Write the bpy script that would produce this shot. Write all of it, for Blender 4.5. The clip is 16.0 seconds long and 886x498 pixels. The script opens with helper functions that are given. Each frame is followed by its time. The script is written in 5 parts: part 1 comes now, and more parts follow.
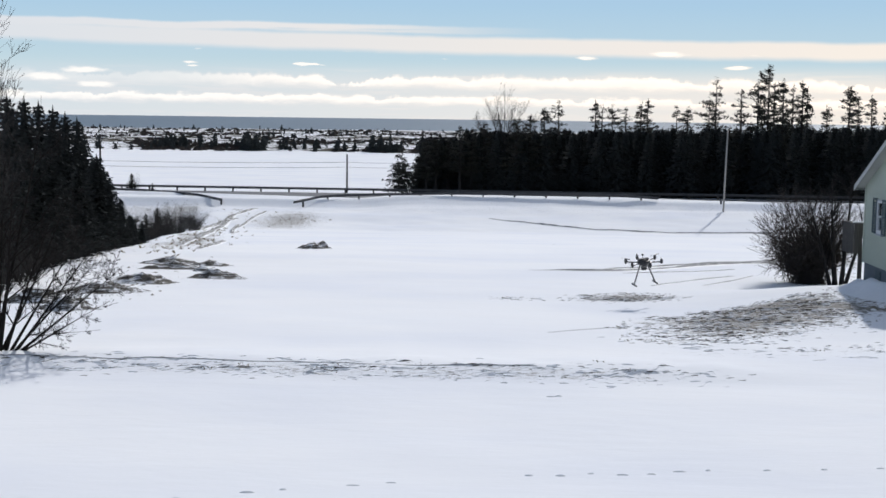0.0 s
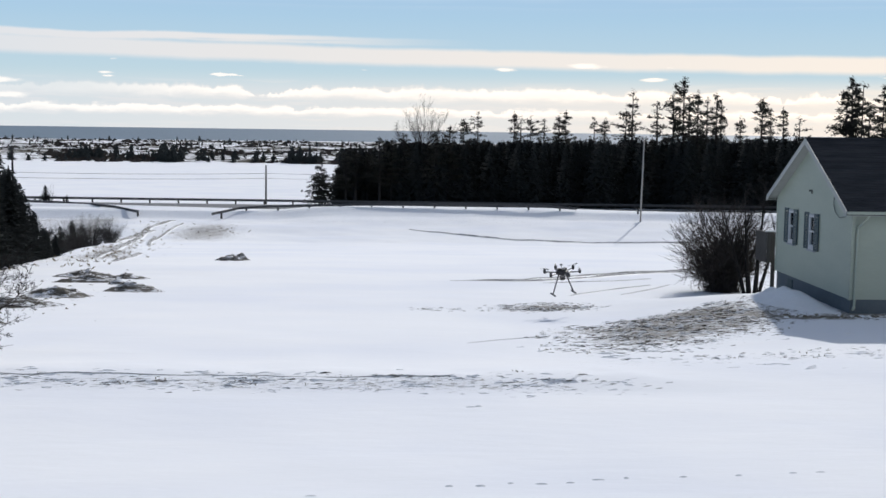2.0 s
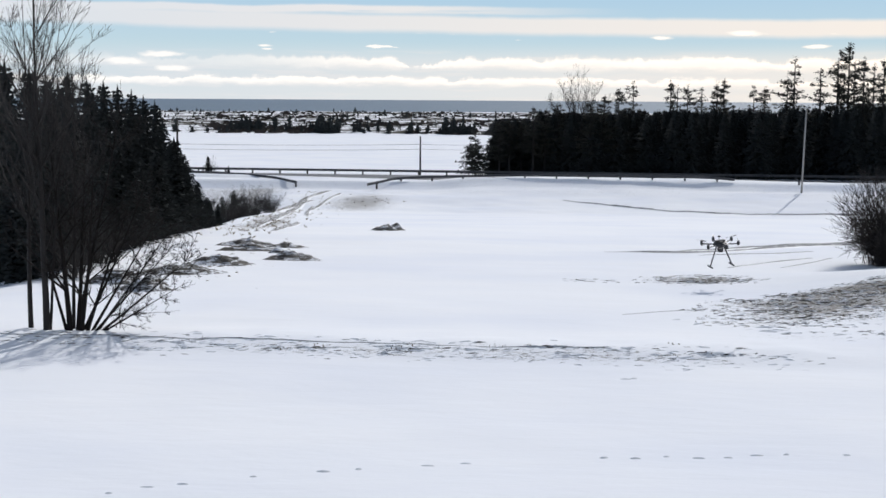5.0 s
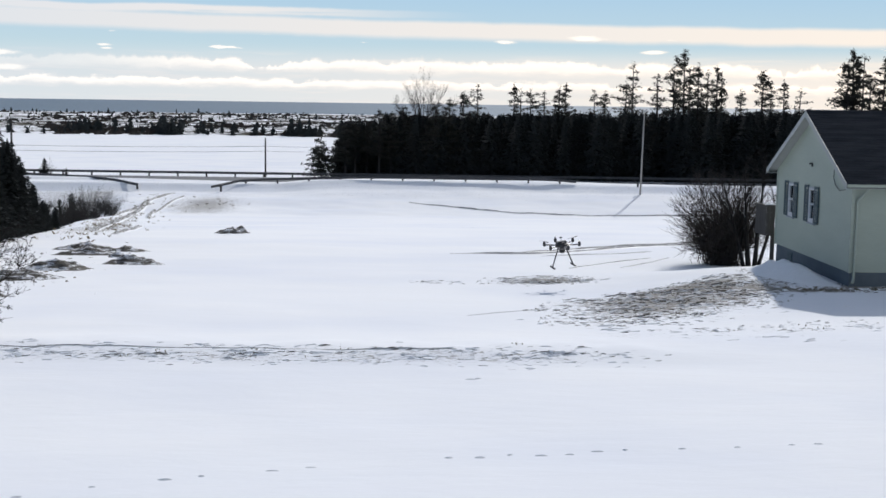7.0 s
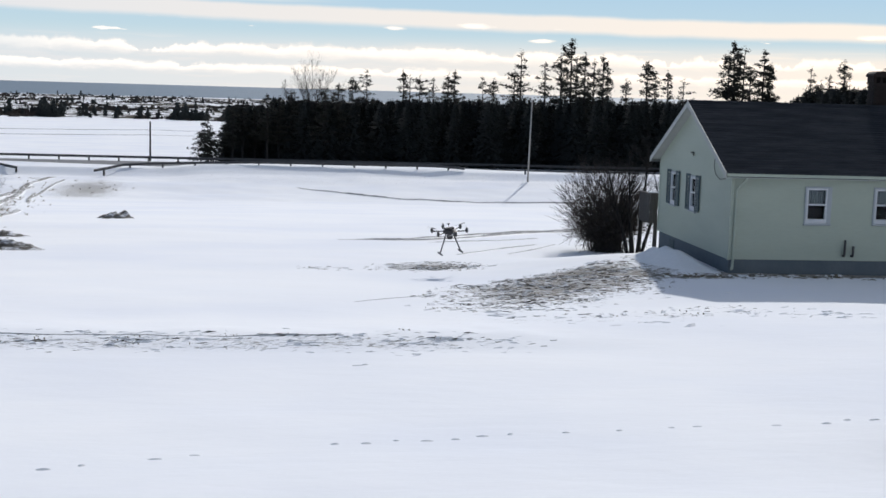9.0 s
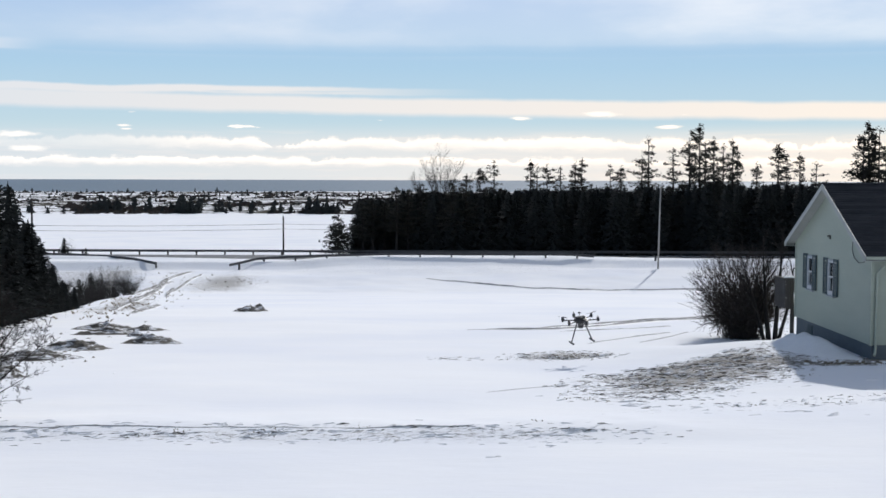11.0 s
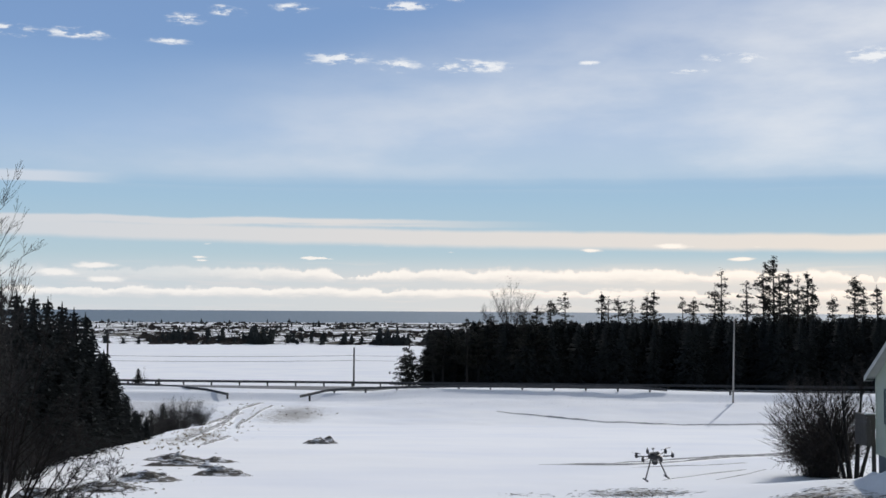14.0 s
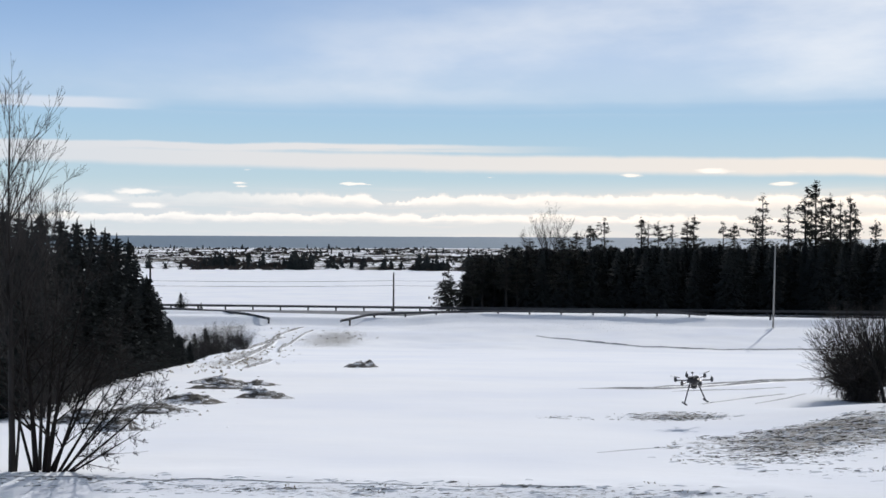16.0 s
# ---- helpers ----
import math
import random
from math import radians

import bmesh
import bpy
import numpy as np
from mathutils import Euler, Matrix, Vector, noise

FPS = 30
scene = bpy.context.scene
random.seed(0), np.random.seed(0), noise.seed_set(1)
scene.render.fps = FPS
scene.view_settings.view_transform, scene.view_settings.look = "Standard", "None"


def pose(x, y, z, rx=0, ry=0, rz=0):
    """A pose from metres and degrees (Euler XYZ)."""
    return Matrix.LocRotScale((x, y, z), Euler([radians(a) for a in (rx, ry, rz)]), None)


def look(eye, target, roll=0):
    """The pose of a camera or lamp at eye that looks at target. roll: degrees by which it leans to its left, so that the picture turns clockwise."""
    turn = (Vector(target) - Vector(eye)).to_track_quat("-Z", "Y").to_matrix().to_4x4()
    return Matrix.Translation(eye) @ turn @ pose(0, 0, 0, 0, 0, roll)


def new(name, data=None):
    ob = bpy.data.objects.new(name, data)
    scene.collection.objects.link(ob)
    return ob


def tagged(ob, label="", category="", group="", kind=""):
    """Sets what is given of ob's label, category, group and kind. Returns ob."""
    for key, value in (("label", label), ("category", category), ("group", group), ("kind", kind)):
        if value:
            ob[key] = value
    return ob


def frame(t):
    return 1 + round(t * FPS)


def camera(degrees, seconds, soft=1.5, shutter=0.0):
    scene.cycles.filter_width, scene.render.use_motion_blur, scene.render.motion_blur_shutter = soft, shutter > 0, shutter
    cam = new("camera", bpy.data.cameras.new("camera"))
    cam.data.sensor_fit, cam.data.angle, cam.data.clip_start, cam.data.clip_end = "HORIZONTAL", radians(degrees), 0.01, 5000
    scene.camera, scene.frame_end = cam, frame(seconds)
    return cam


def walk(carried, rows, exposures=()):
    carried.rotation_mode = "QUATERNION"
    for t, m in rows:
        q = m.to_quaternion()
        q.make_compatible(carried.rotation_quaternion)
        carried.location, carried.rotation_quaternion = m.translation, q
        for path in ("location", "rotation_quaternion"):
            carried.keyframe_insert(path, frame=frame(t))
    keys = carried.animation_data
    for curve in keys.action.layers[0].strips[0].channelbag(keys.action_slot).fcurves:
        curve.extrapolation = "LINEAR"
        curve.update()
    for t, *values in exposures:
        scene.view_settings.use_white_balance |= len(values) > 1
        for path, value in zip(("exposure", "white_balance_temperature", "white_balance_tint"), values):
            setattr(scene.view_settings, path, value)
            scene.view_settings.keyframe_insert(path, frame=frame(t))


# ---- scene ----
cam = camera(39.18, 16.0, soft=1.58)
EYE, ARM = 5.2, 0.35
# seconds, yaw, pitch, roll: a phone at arm's length, turned about the one who holds it
ROWS = [
    (0.0, 0.000, -6.099, -0.755),
    (0.5, -0.669, -6.081, -0.952),
    (1.0, -1.780, -5.938, -0.985),
    (1.5, -2.892, -5.626, -0.979),
    (2.0, -3.677, -5.548, -0.792),
    (2.5, -3.158, -5.998, -0.648),
    (3.0, -0.975, -6.615, -0.528),
    (3.5, 2.340, -7.049, -0.418),
    (3.7, 3.600, -7.128, -0.431),
    (5.8, 2.495, -6.848, -0.159),
    (6.0, 1.514, -6.838, -0.339),
    (6.5, -0.941, -6.752, -0.421),
    (7.0, -3.689, -6.788, -0.812),
    (7.5, -7.179, -6.831, -1.247),
    (8.0, -9.828, -6.830, -1.519),
    (8.5, -10.337, -7.151, -1.704),
    (9.0, -8.741, -7.313, -1.629),
    (9.5, -4.766, -6.578, -1.012),
    (10.0, -2.151, -4.651, -0.286),
    (10.2, -2.121, -3.728, -0.053),
    (12.3, -3.999, -3.151, -1.030),
    (12.5, -3.617, -3.076, -0.921),
    (13.0, -2.374, -1.028, -0.797),
    (13.5, -0.972, 1.485, -0.677),
    (14.0, 0.308, 2.728, -0.354),
    (14.5, 1.415, 1.687, -0.408),
    (15.0, 2.022, 0.305, -0.390),
    (15.5, 2.204, -0.408, -0.318),
    (16.0, 2.106, -0.713, -0.284),
]
EXPOSURES = [(0.0, 0.08), (12.5, 0.13), (13.3, 0.06), (14.0, -0.11), (14.5, -0.08), (15.0, -0.01), (16.0, 0.05)]
walk(cam, [(t, pose(-ARM * math.sin(radians(yaw)), ARM * (math.cos(radians(yaw)) - 1), EYE + ARM * math.sin(radians(pitch + 6)), 90 + pitch, roll, yaw)) for t, yaw, pitch, roll in ROWS], EXPOSURES)

# ---------------------------------------------------------------- sky and sun
SUN_AZ, SUN_EL = 23.0, 34.5
world = bpy.data.worlds.new("sky")
scene.world = world
world.use_nodes = True


class Net:
    """Short way to write node networks."""

    def __init__(self, tree):
        self.t = tree
        tree.nodes.clear()

    def n(self, kind, **inputs):
        node = self.t.nodes.new(kind)
        for key, value in inputs.items():
            key = int(key[1:]) if key[0] == "i" and key[1:].isdigit() else key.replace("_", " ")
            if isinstance(value, bpy.types.NodeSocket):
                self.t.links.new(value, node.inputs[key])
            else:
                node.inputs[key].default_value = value
        return node

    def math(self, op, a, b=0.0, c=0.0):
        node = self.n("ShaderNodeMath", i0=a, i1=b, i2=c)
        node.operation = op
        return node.outputs[0]

    def mix(self, fac, a, b):
        node = self.t.nodes.new("ShaderNodeMix")
        node.data_type = "RGBA"
        for key, value in ((0, fac), (6, a), (7, b)):
            if isinstance(value, bpy.types.NodeSocket):
                self.t.links.new(value, node.inputs[key])
            else:
                node.inputs[key].default_value = value
        return node.outputs[2]

    def band(self, value, *stops):
        """A piecewise map of a value in 0 to 1."""
        node = self.n("ShaderNodeValToRGB", Fac=value)
        ramp = node.color_ramp
        while len(ramp.elements) < len(stops):
            ramp.elements.new(0.5)
        for e, (p, v) in zip(ramp.elements, stops):
            e.position = p
            e.color = (v, v, v, 1) if isinstance(v, (int, float)) else (*v, 1)
        return node.outputs["Color"]

    def noise(self, vector, scale, detail=4.0, rough=0.55, distort=0.0):
        return self.n("ShaderNodeTexNoise", Vector=vector, Scale=scale, Detail=detail, Roughness=rough,
                      Distortion=distort).outputs["Fac"]

    def xyz(self, x, y, z=0.0):
        return self.n("ShaderNodeCombineXYZ", X=x, Y=y, Z=z).outputs[0]


def sky_nodes():
    k = Net(world.node_tree)
    way = k.n("ShaderNodeTexCoord").outputs["Generated"]
    s = k.n("ShaderNodeSeparateXYZ", Vector=way)
    el = k.math("MULTIPLY", k.math("ARCSINE", s.outputs["Z"]), 57.296)
    az = k.math("MULTIPLY", k.math("ARCTAN2", s.outputs["X"], s.outputs["Y"]), 57.296)
    sky = k.n("ShaderNodeTexSky")
    sky.sky_type, sky.sun_disc = "NISHITA", False
    sky.sun_elevation, sky.sun_rotation = radians(SUN_EL), radians(SUN_AZ)
    sky.air_density, sky.dust_density, sky.ozone_density = 1.0, 0.6, 1.6
    clear = k.n("ShaderNodeBackground", Color=sky.outputs[0], Strength=SKY)

    def low(x, y, scale, detail=4.0, rough=0.55, seed=0.0):
        return k.noise(k.xyz(k.math("MULTIPLY", az, x), k.math("MULTIPLY", el, y), seed), scale, detail, rough)

    def rise(v, a, b):
        n = k.n("ShaderNodeMapRange", Value=v, i1=a, i2=b)
        n.interpolation_type = "SMOOTHSTEP"
        return n.outputs[0]

    def layer(lo0, lo1, hi0, hi1, wob, seed, x=0.12):
        e = k.math("ADD", el, k.math("MULTIPLY", k.math("SUBTRACT", low(x, 0.05, 1.0, 5.0, 0.6, seed), 0.5), wob))
        return k.math("MULTIPLY", rise(e, lo0, lo1), k.math("SUBTRACT", 1.0, rise(e, hi0, hi1)))

    # the air low over the sea: pale at the horizon, clear blue above
    air = k.n("ShaderNodeBackground", Color=k.band(k.math("DIVIDE", el, 16.0), (0.0, (0.60, 0.68, 0.72)), (0.14, (0.49, 0.63, 0.70)), (0.31, (0.38, 0.56, 0.72)), (0.5, (0.33, 0.49, 0.73)),
                                                   (0.75, (0.22, 0.36, 0.62)), (1.0, (0.19, 0.32, 0.59))), Strength=1.03)
    clear = k.n("ShaderNodeMixShader", Fac=rise(el, 12.0, 30.0), i1=air.outputs[0], i2=clear.outputs[0])

    # long flat band, thin haze over the horizon, cumulus streets, veil above, small puffs
    tilt = k.math("MULTIPLY", az, 0.012)
    el0 = el
    el = k.math("ADD", el0, tilt)
    long_band = k.math("MULTIPLY", layer(2.68, 3.0, 3.45, 3.7, 0.4, 3.0), 0.95)
    el = el0
    streaks = k.math("MULTIPLY", layer(3.6, 3.76, 3.94, 4.08, 0.75, 9.0, 0.07), rise(low(0.08, 2.4, 1.0, 3.0, 0.5, 4.0), 0.3, 0.45))
    streaks = k.math("MULTIPLY", streaks, k.math("SUBTRACT", 1.0, rise(az, -6.0, 6.0)))
    side_bank = k.math("MULTIPLY", layer(5.42, 5.55, 5.85, 6.05, 0.3, 13.0), k.math("SUBTRACT", 0.9, rise(az, -18.5, -14.0)))
    side = k.n("ShaderNodeMapRange", Value=az, i1=-22.0, i2=30.0).outputs[0]
    haze = k.math("MULTIPLY", k.math("SUBTRACT", 1.0, rise(el, 1.3, 2.6)), k.math("ADD", 0.42, k.math("MULTIPLY", side, 0.55)))

    def spot(a0, e0, w, h, seed):
        """One small cloud."""
        u = k.math("DIVIDE", k.math("SUBTRACT", az, a0), w)
        v = k.math("DIVIDE", k.math("SUBTRACT", el, e0), h)
        d = k.math("SQRT", k.math("ADD", k.math("MULTIPLY", u, u), k.math("MULTIPLY", v, v)))
        d = k.math("ADD", d, k.math("MULTIPLY", k.math("SUBTRACT", low(1.6, 5.0, 1.0, 4.0, 0.6, seed), 0.5), 1.3))
        return k.math("SUBTRACT", 1.0, rise(d, 0.35, 1.15))
    # two flat-based rows of cumulus over the sea, white tops over grey shade
    def row(base, depth, seed, lo, hi):
        lump = low(0.28, 0.0, 1.0, 5.0, 0.6, seed)
        top = k.math("ADD", base, k.math("MULTIPLY", rise(lump, lo, hi), k.math("ADD", depth * 0.55, k.math("MULTIPLY", low(1.3, 0.5, 1.0, 4.0, 0.6, seed + 1), depth * 0.9))))
        e = k.math("ADD", el, k.math("MULTIPLY", k.math("SUBTRACT", low(0.6, 2.2, 1.0, 6.0, 0.62, seed + 2), 0.5), 0.55))
        over = k.math("DIVIDE", k.math("SUBTRACT", top, e), k.math("ADD", k.math("SUBTRACT", top, base), 0.02))
        body = k.math("MULTIPLY", rise(over, -0.05, 0.3), k.math("SUBTRACT", 1.0, rise(over, 0.7, 1.3)))
        return k.math("MULTIPLY", body, rise(k.math("SUBTRACT", top, base), 0.05, 0.2)), k.math("MULTIPLY", rise(over, 0.0, 0.35), k.math("SUBTRACT", 1.0, k.math("MULTIPLY", rise(over, 0.35, 1.05), 0.75)))
    thin_left = k.math("ADD", 0.4, k.math("MULTIPLY", rise(az, -15.0, -5.0), 0.6))
    upper, upper_lit = row(1.25, 0.66, 2.4, 0.34, 0.58)
    lower, lower_lit = row(0.5, 0.46, 21.0, 0.28, 0.5)
    wisps = k.math("MULTIPLY", rise(low(0.2, 2.6, 1.0, 7.0, 0.58, 2.4), 0.5, 0.62), k.math("MULTIPLY", k.math("SUBTRACT", 1.0, rise(el, 1.7, 2.2)), 0.6))
    upper = k.math("MULTIPLY", upper, thin_left)
    street = k.math("MAXIMUM", k.math("MAXIMUM", upper, lower), wisps)
    bright = k.math("MAXIMUM", k.math("MULTIPLY", upper, upper_lit), k.math("MULTIPLY", lower, lower_lit))
    puff = k.math("MULTIPLY", rise(low(0.42, 2.6, 1.0, 5.0, 0.5, 7.7), 0.66, 0.7), layer(2.0, 2.2, 2.7, 2.95, 0.2, 1.0))
    for a0, e0, w, h in ((6.44, 2.67, 0.55, 0.09), (10.13, 2.87, 0.9, 0.14), (13.12, 2.28, 0.7, 0.1), (-11.43, 2.25, 0.4, 0.07), (-11.3, 2.1, 0.3, 0.05), (-16.0, 1.82, 1.2, 0.16), (-15.5, 1.2, 1.0, 0.16), (-17.6, 1.5, 1.2, 0.2), (27.5, 2.7, 0.9, 0.12)):
        puff = k.math("MAXIMUM", puff, spot(a0, e0, w, h, a0))
    veil = k.math("MULTIPLY", k.math("ADD", 0.35, k.math("MULTIPLY", rise(low(0.05, 0.16, 1.6, 6.0, 0.55, 11.0), 0.3, 0.72), 0.65)),
                  k.math("MULTIPLY", rise(el, 5.2, 6.6), k.math("SUBTRACT", 1.0, rise(k.math("SUBTRACT", el, k.math("MULTIPLY", az, 0.22)), 8.0, 14.5))))
    veil = k.math("MULTIPLY", veil, 0.8)
    # torn white flecks in loose groups, high up
    flecks = rise(low(0.75, 2.6, 1.0, 8.0, 0.68, 5.1), 0.45, 0.58)
    groups = 0.0
    for a0, e0, w, h in ((-19.7, 11.93, 1.3, 0.3), (-16.9, 11.97, 1.7, 0.28), (-12.9, 11.85, 1.0, 0.16), (-5.2, 11.35, 1.6, 0.35), (-2.5, 11.1, 1.3, 0.35), (0.9, 11.08, 2.3, 0.35), (-10.4, 13.3, 0.9, 0.28), (-12.15, 12.85, 0.9, 0.3),
                         (-7.3, 13.56, 1.0, 0.22), (-2.3, 13.75, 1.6, 0.25), (0.6, 14.1, 0.9, 0.2), (10.9, 10.7, 0.9, 0.12), (12.9, 11.24, 1.6, 0.25), (18.9, 11.1, 1.5, 0.4), (6.4, 11.2, 0.5, 0.12), (-18, 14.6, 2.5, 0.5), (5, 15.2, 3.0, 0.5), (15, 14.4, 2.0, 0.4)):
        groups = k.math("MAXIMUM", groups, spot(a0, e0, w, h, a0))
    mottle = k.math("MULTIPLY", k.math("MULTIPLY", flecks, groups), 0.95)
    high = k.math("MULTIPLY", rise(low(0.03, 0.05, 1.0, 5.0, 0.55, 8.0), 0.42, 0.66), rise(el, 13.0, 22.0))
    high = k.math("MULTIPLY", high, 0.35)
    mask = 0.0
    for m in (haze, long_band, streaks, side_bank, street, puff, veil, mottle, high):
        mask = k.math("SUBTRACT", 1.0, k.math("MULTIPLY", k.math("SUBTRACT", 1.0, mask), k.math("SUBTRACT", 1.0, m)))
    warm = k.mix(side, (0.70, 0.735, 0.785, 1), (1.0, 0.875, 0.75, 1))
    cool = k.mix(side, (0.66, 0.73, 0.84, 1), (1.0, 1.0, 1.0, 1))
    tone = k.mix(rise(el, 3.5, 6.5), warm, cool)
    tone = k.mix(mottle, tone, (0.95, 0.97, 1.0, 1))
    tone = k.mix(k.math("MAXIMUM", k.math("MULTIPLY", bright, 0.85), k.math("MULTIPLY", puff, 0.8)), tone,
                 k.mix(side, (1.02, 1.0, 0.97, 1), (1.3, 1.16, 1.0, 1)))
    cloud = k.n("ShaderNodeBackground", Color=tone, Strength=CLOUD)
    both = k.n("ShaderNodeMixShader", Fac=mask, i1=clear.outputs[0], i2=cloud.outputs[0])
    k.n("ShaderNodeOutputWorld", Surface=both.outputs[0])


SKY, CLOUD = 0.068, 0.98
sky_nodes()
sun = new("sun", bpy.data.lights.new("sun", "SUN"))
sun.data.energy, sun.data.angle, sun.data.color = 3.05, radians(1.2), (1.0, 0.975, 0.95)
sun.matrix_world = look((0, 0, 0), (-math.sin(radians(SUN_AZ)) * math.cos(radians(SUN_EL)),
                                    -math.cos(radians(SUN_AZ)) * math.cos(radians(SUN_EL)), -math.sin(radians(SUN_EL))))


# ---------------------------------------------------------------- materials
def material(name, base, other=None, scale=3.0, rough=0.7, metal=0.0, bump=0.3, bump_scale=None, stretch=(1, 1, 1),
             detail=6.0, spec=0.3, vary=0.0):
    """A surface with two colours of broad wear, fine grain and relief."""
    mat = bpy.data.materials.new(name)
    mat.use_nodes = True
    k = Net(mat.node_tree)
    at = k.n("ShaderNodeTexCoord").outputs["Object"]
    at = k.n("ShaderNodeMapping", Vector=at, Scale=stretch).outputs[0]
    broad = k.noise(at, scale, detail, 0.6)
    fine = k.noise(at, bump_scale or scale * 9, 5.0, 0.65)
    other = other or tuple(c * 0.75 for c in base)
    col = k.mix(k.band(broad, (0.3, 0.0), (0.7, 1.0)), (*base, 1), (*other, 1))
    col = k.mix(k.math("MULTIPLY", fine, 0.35), col, tuple(c * 0.6 for c in base) + (1,))
    if vary:
        rnd = k.n("ShaderNodeObjectInfo").outputs["Random"]
        hsv = k.n("ShaderNodeHueSaturation", Color=col, Value=k.math("ADD", 1.0 - vary / 2, k.math("MULTIPLY", rnd, vary)))
        col = hsv.outputs[0]
    b = k.n("ShaderNodeBump", Strength=bump, Distance=0.02, Height=fine)
    p = k.n("ShaderNodeBsdfPrincipled", Base_Color=col, Roughness=k.math("ADD", rough - 0.1, k.math("MULTIPLY", broad, 0.2)),
            Metallic=metal, Normal=b.outputs[0])
    p.inputs["Specular IOR Level"].default_value = spec
    k.n("ShaderNodeOutputMaterial", Surface=p.outputs[0])
    return mat


def ground_material():
    """Wind-packed snow, thin enough in places for dead grass to show."""
    mat = bpy.data.materials.new("snow_ground")
    mat.use_nodes = True
    k = Net(mat.node_tree)
    at = k.n("ShaderNodeTexCoord").outputs["Object"]
    flat = k.n("ShaderNodeMapping", Vector=at, Scale=(0.35, 1.0, 1.0)).outputs[0]
    drift = k.noise(flat, 0.5, 5.0, 0.55, 0.3)
    ripple = k.noise(flat, 3.2, 5.0, 0.6, 0.2)
    grain = k.noise(at, 40.0, 3.0, 0.6)
    thin = k.n("ShaderNodeAttribute")
    thin.attribute_name = "thin"
    brush = k.n("ShaderNodeAttribute")
    brush.attribute_name = "brush"
    clumps = k.noise(k.n("ShaderNodeMapping", Vector=at, Rotation=(0, 0, -0.3), Scale=(0.42, 1.0, 1.0)).outputs[0], 7.5, 9.0, 0.8, 0.5)
    cut = k.math("SUBTRACT", 0.80, k.math("MULTIPLY", thin.outputs["Fac"], 0.37))
    bare = k.n("ShaderNodeMapRange", Value=clumps, i1=k.math("SUBTRACT", cut, 0.02), i2=k.math("ADD", cut, 0.07)).outputs[0]
    snow = k.mix(drift, (0.82, 0.84, 0.875, 1), (0.88, 0.885, 0.895, 1))
    broad = k.n("ShaderNodeMapRange", Value=k.noise(k.n("ShaderNodeMapping", Vector=at, Scale=(0.6, 1.0, 1.0)).outputs[0], 0.16, 3.0, 0.5), i1=0.42, i2=0.68).outputs[0]
    snow = k.mix(k.math("MULTIPLY", broad, 0.6), snow, (0.74, 0.77, 0.84, 1))
    grass = k.mix(k.noise(at, 9.0, 5.0, 0.7), (0.06, 0.054, 0.045, 1), (0.27, 0.235, 0.18, 1))
    col = k.mix(k.math("MULTIPLY", bare, 0.82), snow, grass)
    patchy = k.noise(at, 0.07, 9.0, 0.72)
    scrub = k.n("ShaderNodeMapRange", Value=patchy, i1=k.math("SUBTRACT", 0.80, k.math("MULTIPLY", brush.outputs["Fac"], 0.32)),
                i2=k.math("SUBTRACT", 0.86, k.math("MULTIPLY", brush.outputs["Fac"], 0.32))).outputs[0]
    col = k.mix(scrub, col, (0.09, 0.085, 0.07, 1))
    h = k.math("ADD", k.math("MULTIPLY", drift, 0.5), k.math("ADD", k.math("MULTIPLY", ripple, 0.11),
               k.math("ADD", k.math("MULTIPLY", grain, 0.008), k.math("MULTIPLY", bare, -0.05))))
    b = k.n("ShaderNodeBump", Strength=0.5, Distance=0.16, Height=h)
    p = k.n("ShaderNodeBsdfPrincipled", Base_Color=col, Roughness=0.8, Normal=b.outputs[0])
    p.inputs["Specular IOR Level"].default_value = 0.0
    k.n("ShaderNodeOutputMaterial", Surface=p.outputs[0])
    return mat


SNOW_GROUND = ground_material()
SNOW = material("snow", (0.84, 0.85, 0.87), (0.80, 0.82, 0.85), 1.5, 0.6, bump=0.5, bump_scale=8)
SPRUCE = material("spruce_needles", (0.030, 0.035, 0.036), (0.036, 0.041, 0.040), 0.8, 0.9, bump=0.6, vary=0.3, spec=0.05)
PINE = material("thin_conifer_needles", (0.032, 0.035, 0.032), (0.042, 0.042, 0.036), 0.8, 0.9, bump=0.6, vary=0.4, spec=0.05)
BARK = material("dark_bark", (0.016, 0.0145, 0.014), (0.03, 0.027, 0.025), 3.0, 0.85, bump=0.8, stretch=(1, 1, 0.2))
# shrub bark: the near-black of its backlit side is put into the colour
BACKLIT_BARK = material("backlit_black_bark", (0.013, 0.011, 0.0105), (0.02, 0.017, 0.016), 3.0, 0.85, bump=0.6, stretch=(1, 1, 0.2), spec=0.1)
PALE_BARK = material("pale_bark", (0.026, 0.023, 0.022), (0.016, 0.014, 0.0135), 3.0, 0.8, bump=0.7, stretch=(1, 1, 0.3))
TWIG = material("reddish_twigs", (0.042, 0.034, 0.030), (0.06, 0.05, 0.044), 4.0, 0.8)
GRASS = material("dead_grass", (0.20, 0.165, 0.10), (0.33, 0.27, 0.18), 5.0, 0.8, vary=0.3)
DARK_TURF = material("wet_turf", (0.045, 0.04, 0.032), (0.09, 0.078, 0.06), 2.5, 0.85, bump=1.0)
TURF = material("frozen_turf", (0.10, 0.09, 0.072), (0.20, 0.17, 0.12), 2.5, 0.85, bump=1.0)
ASPHALT = material("salted_asphalt", (0.10, 0.105, 0.115), (0.16, 0.165, 0.175), 0.4, 0.75, bump=0.4, bump_scale=30)
STEEL = material("weathered_galvanised_steel", (0.06, 0.064, 0.07), (0.10, 0.10, 0.105), 2.0, 0.6, metal=0.2, bump=0.2)
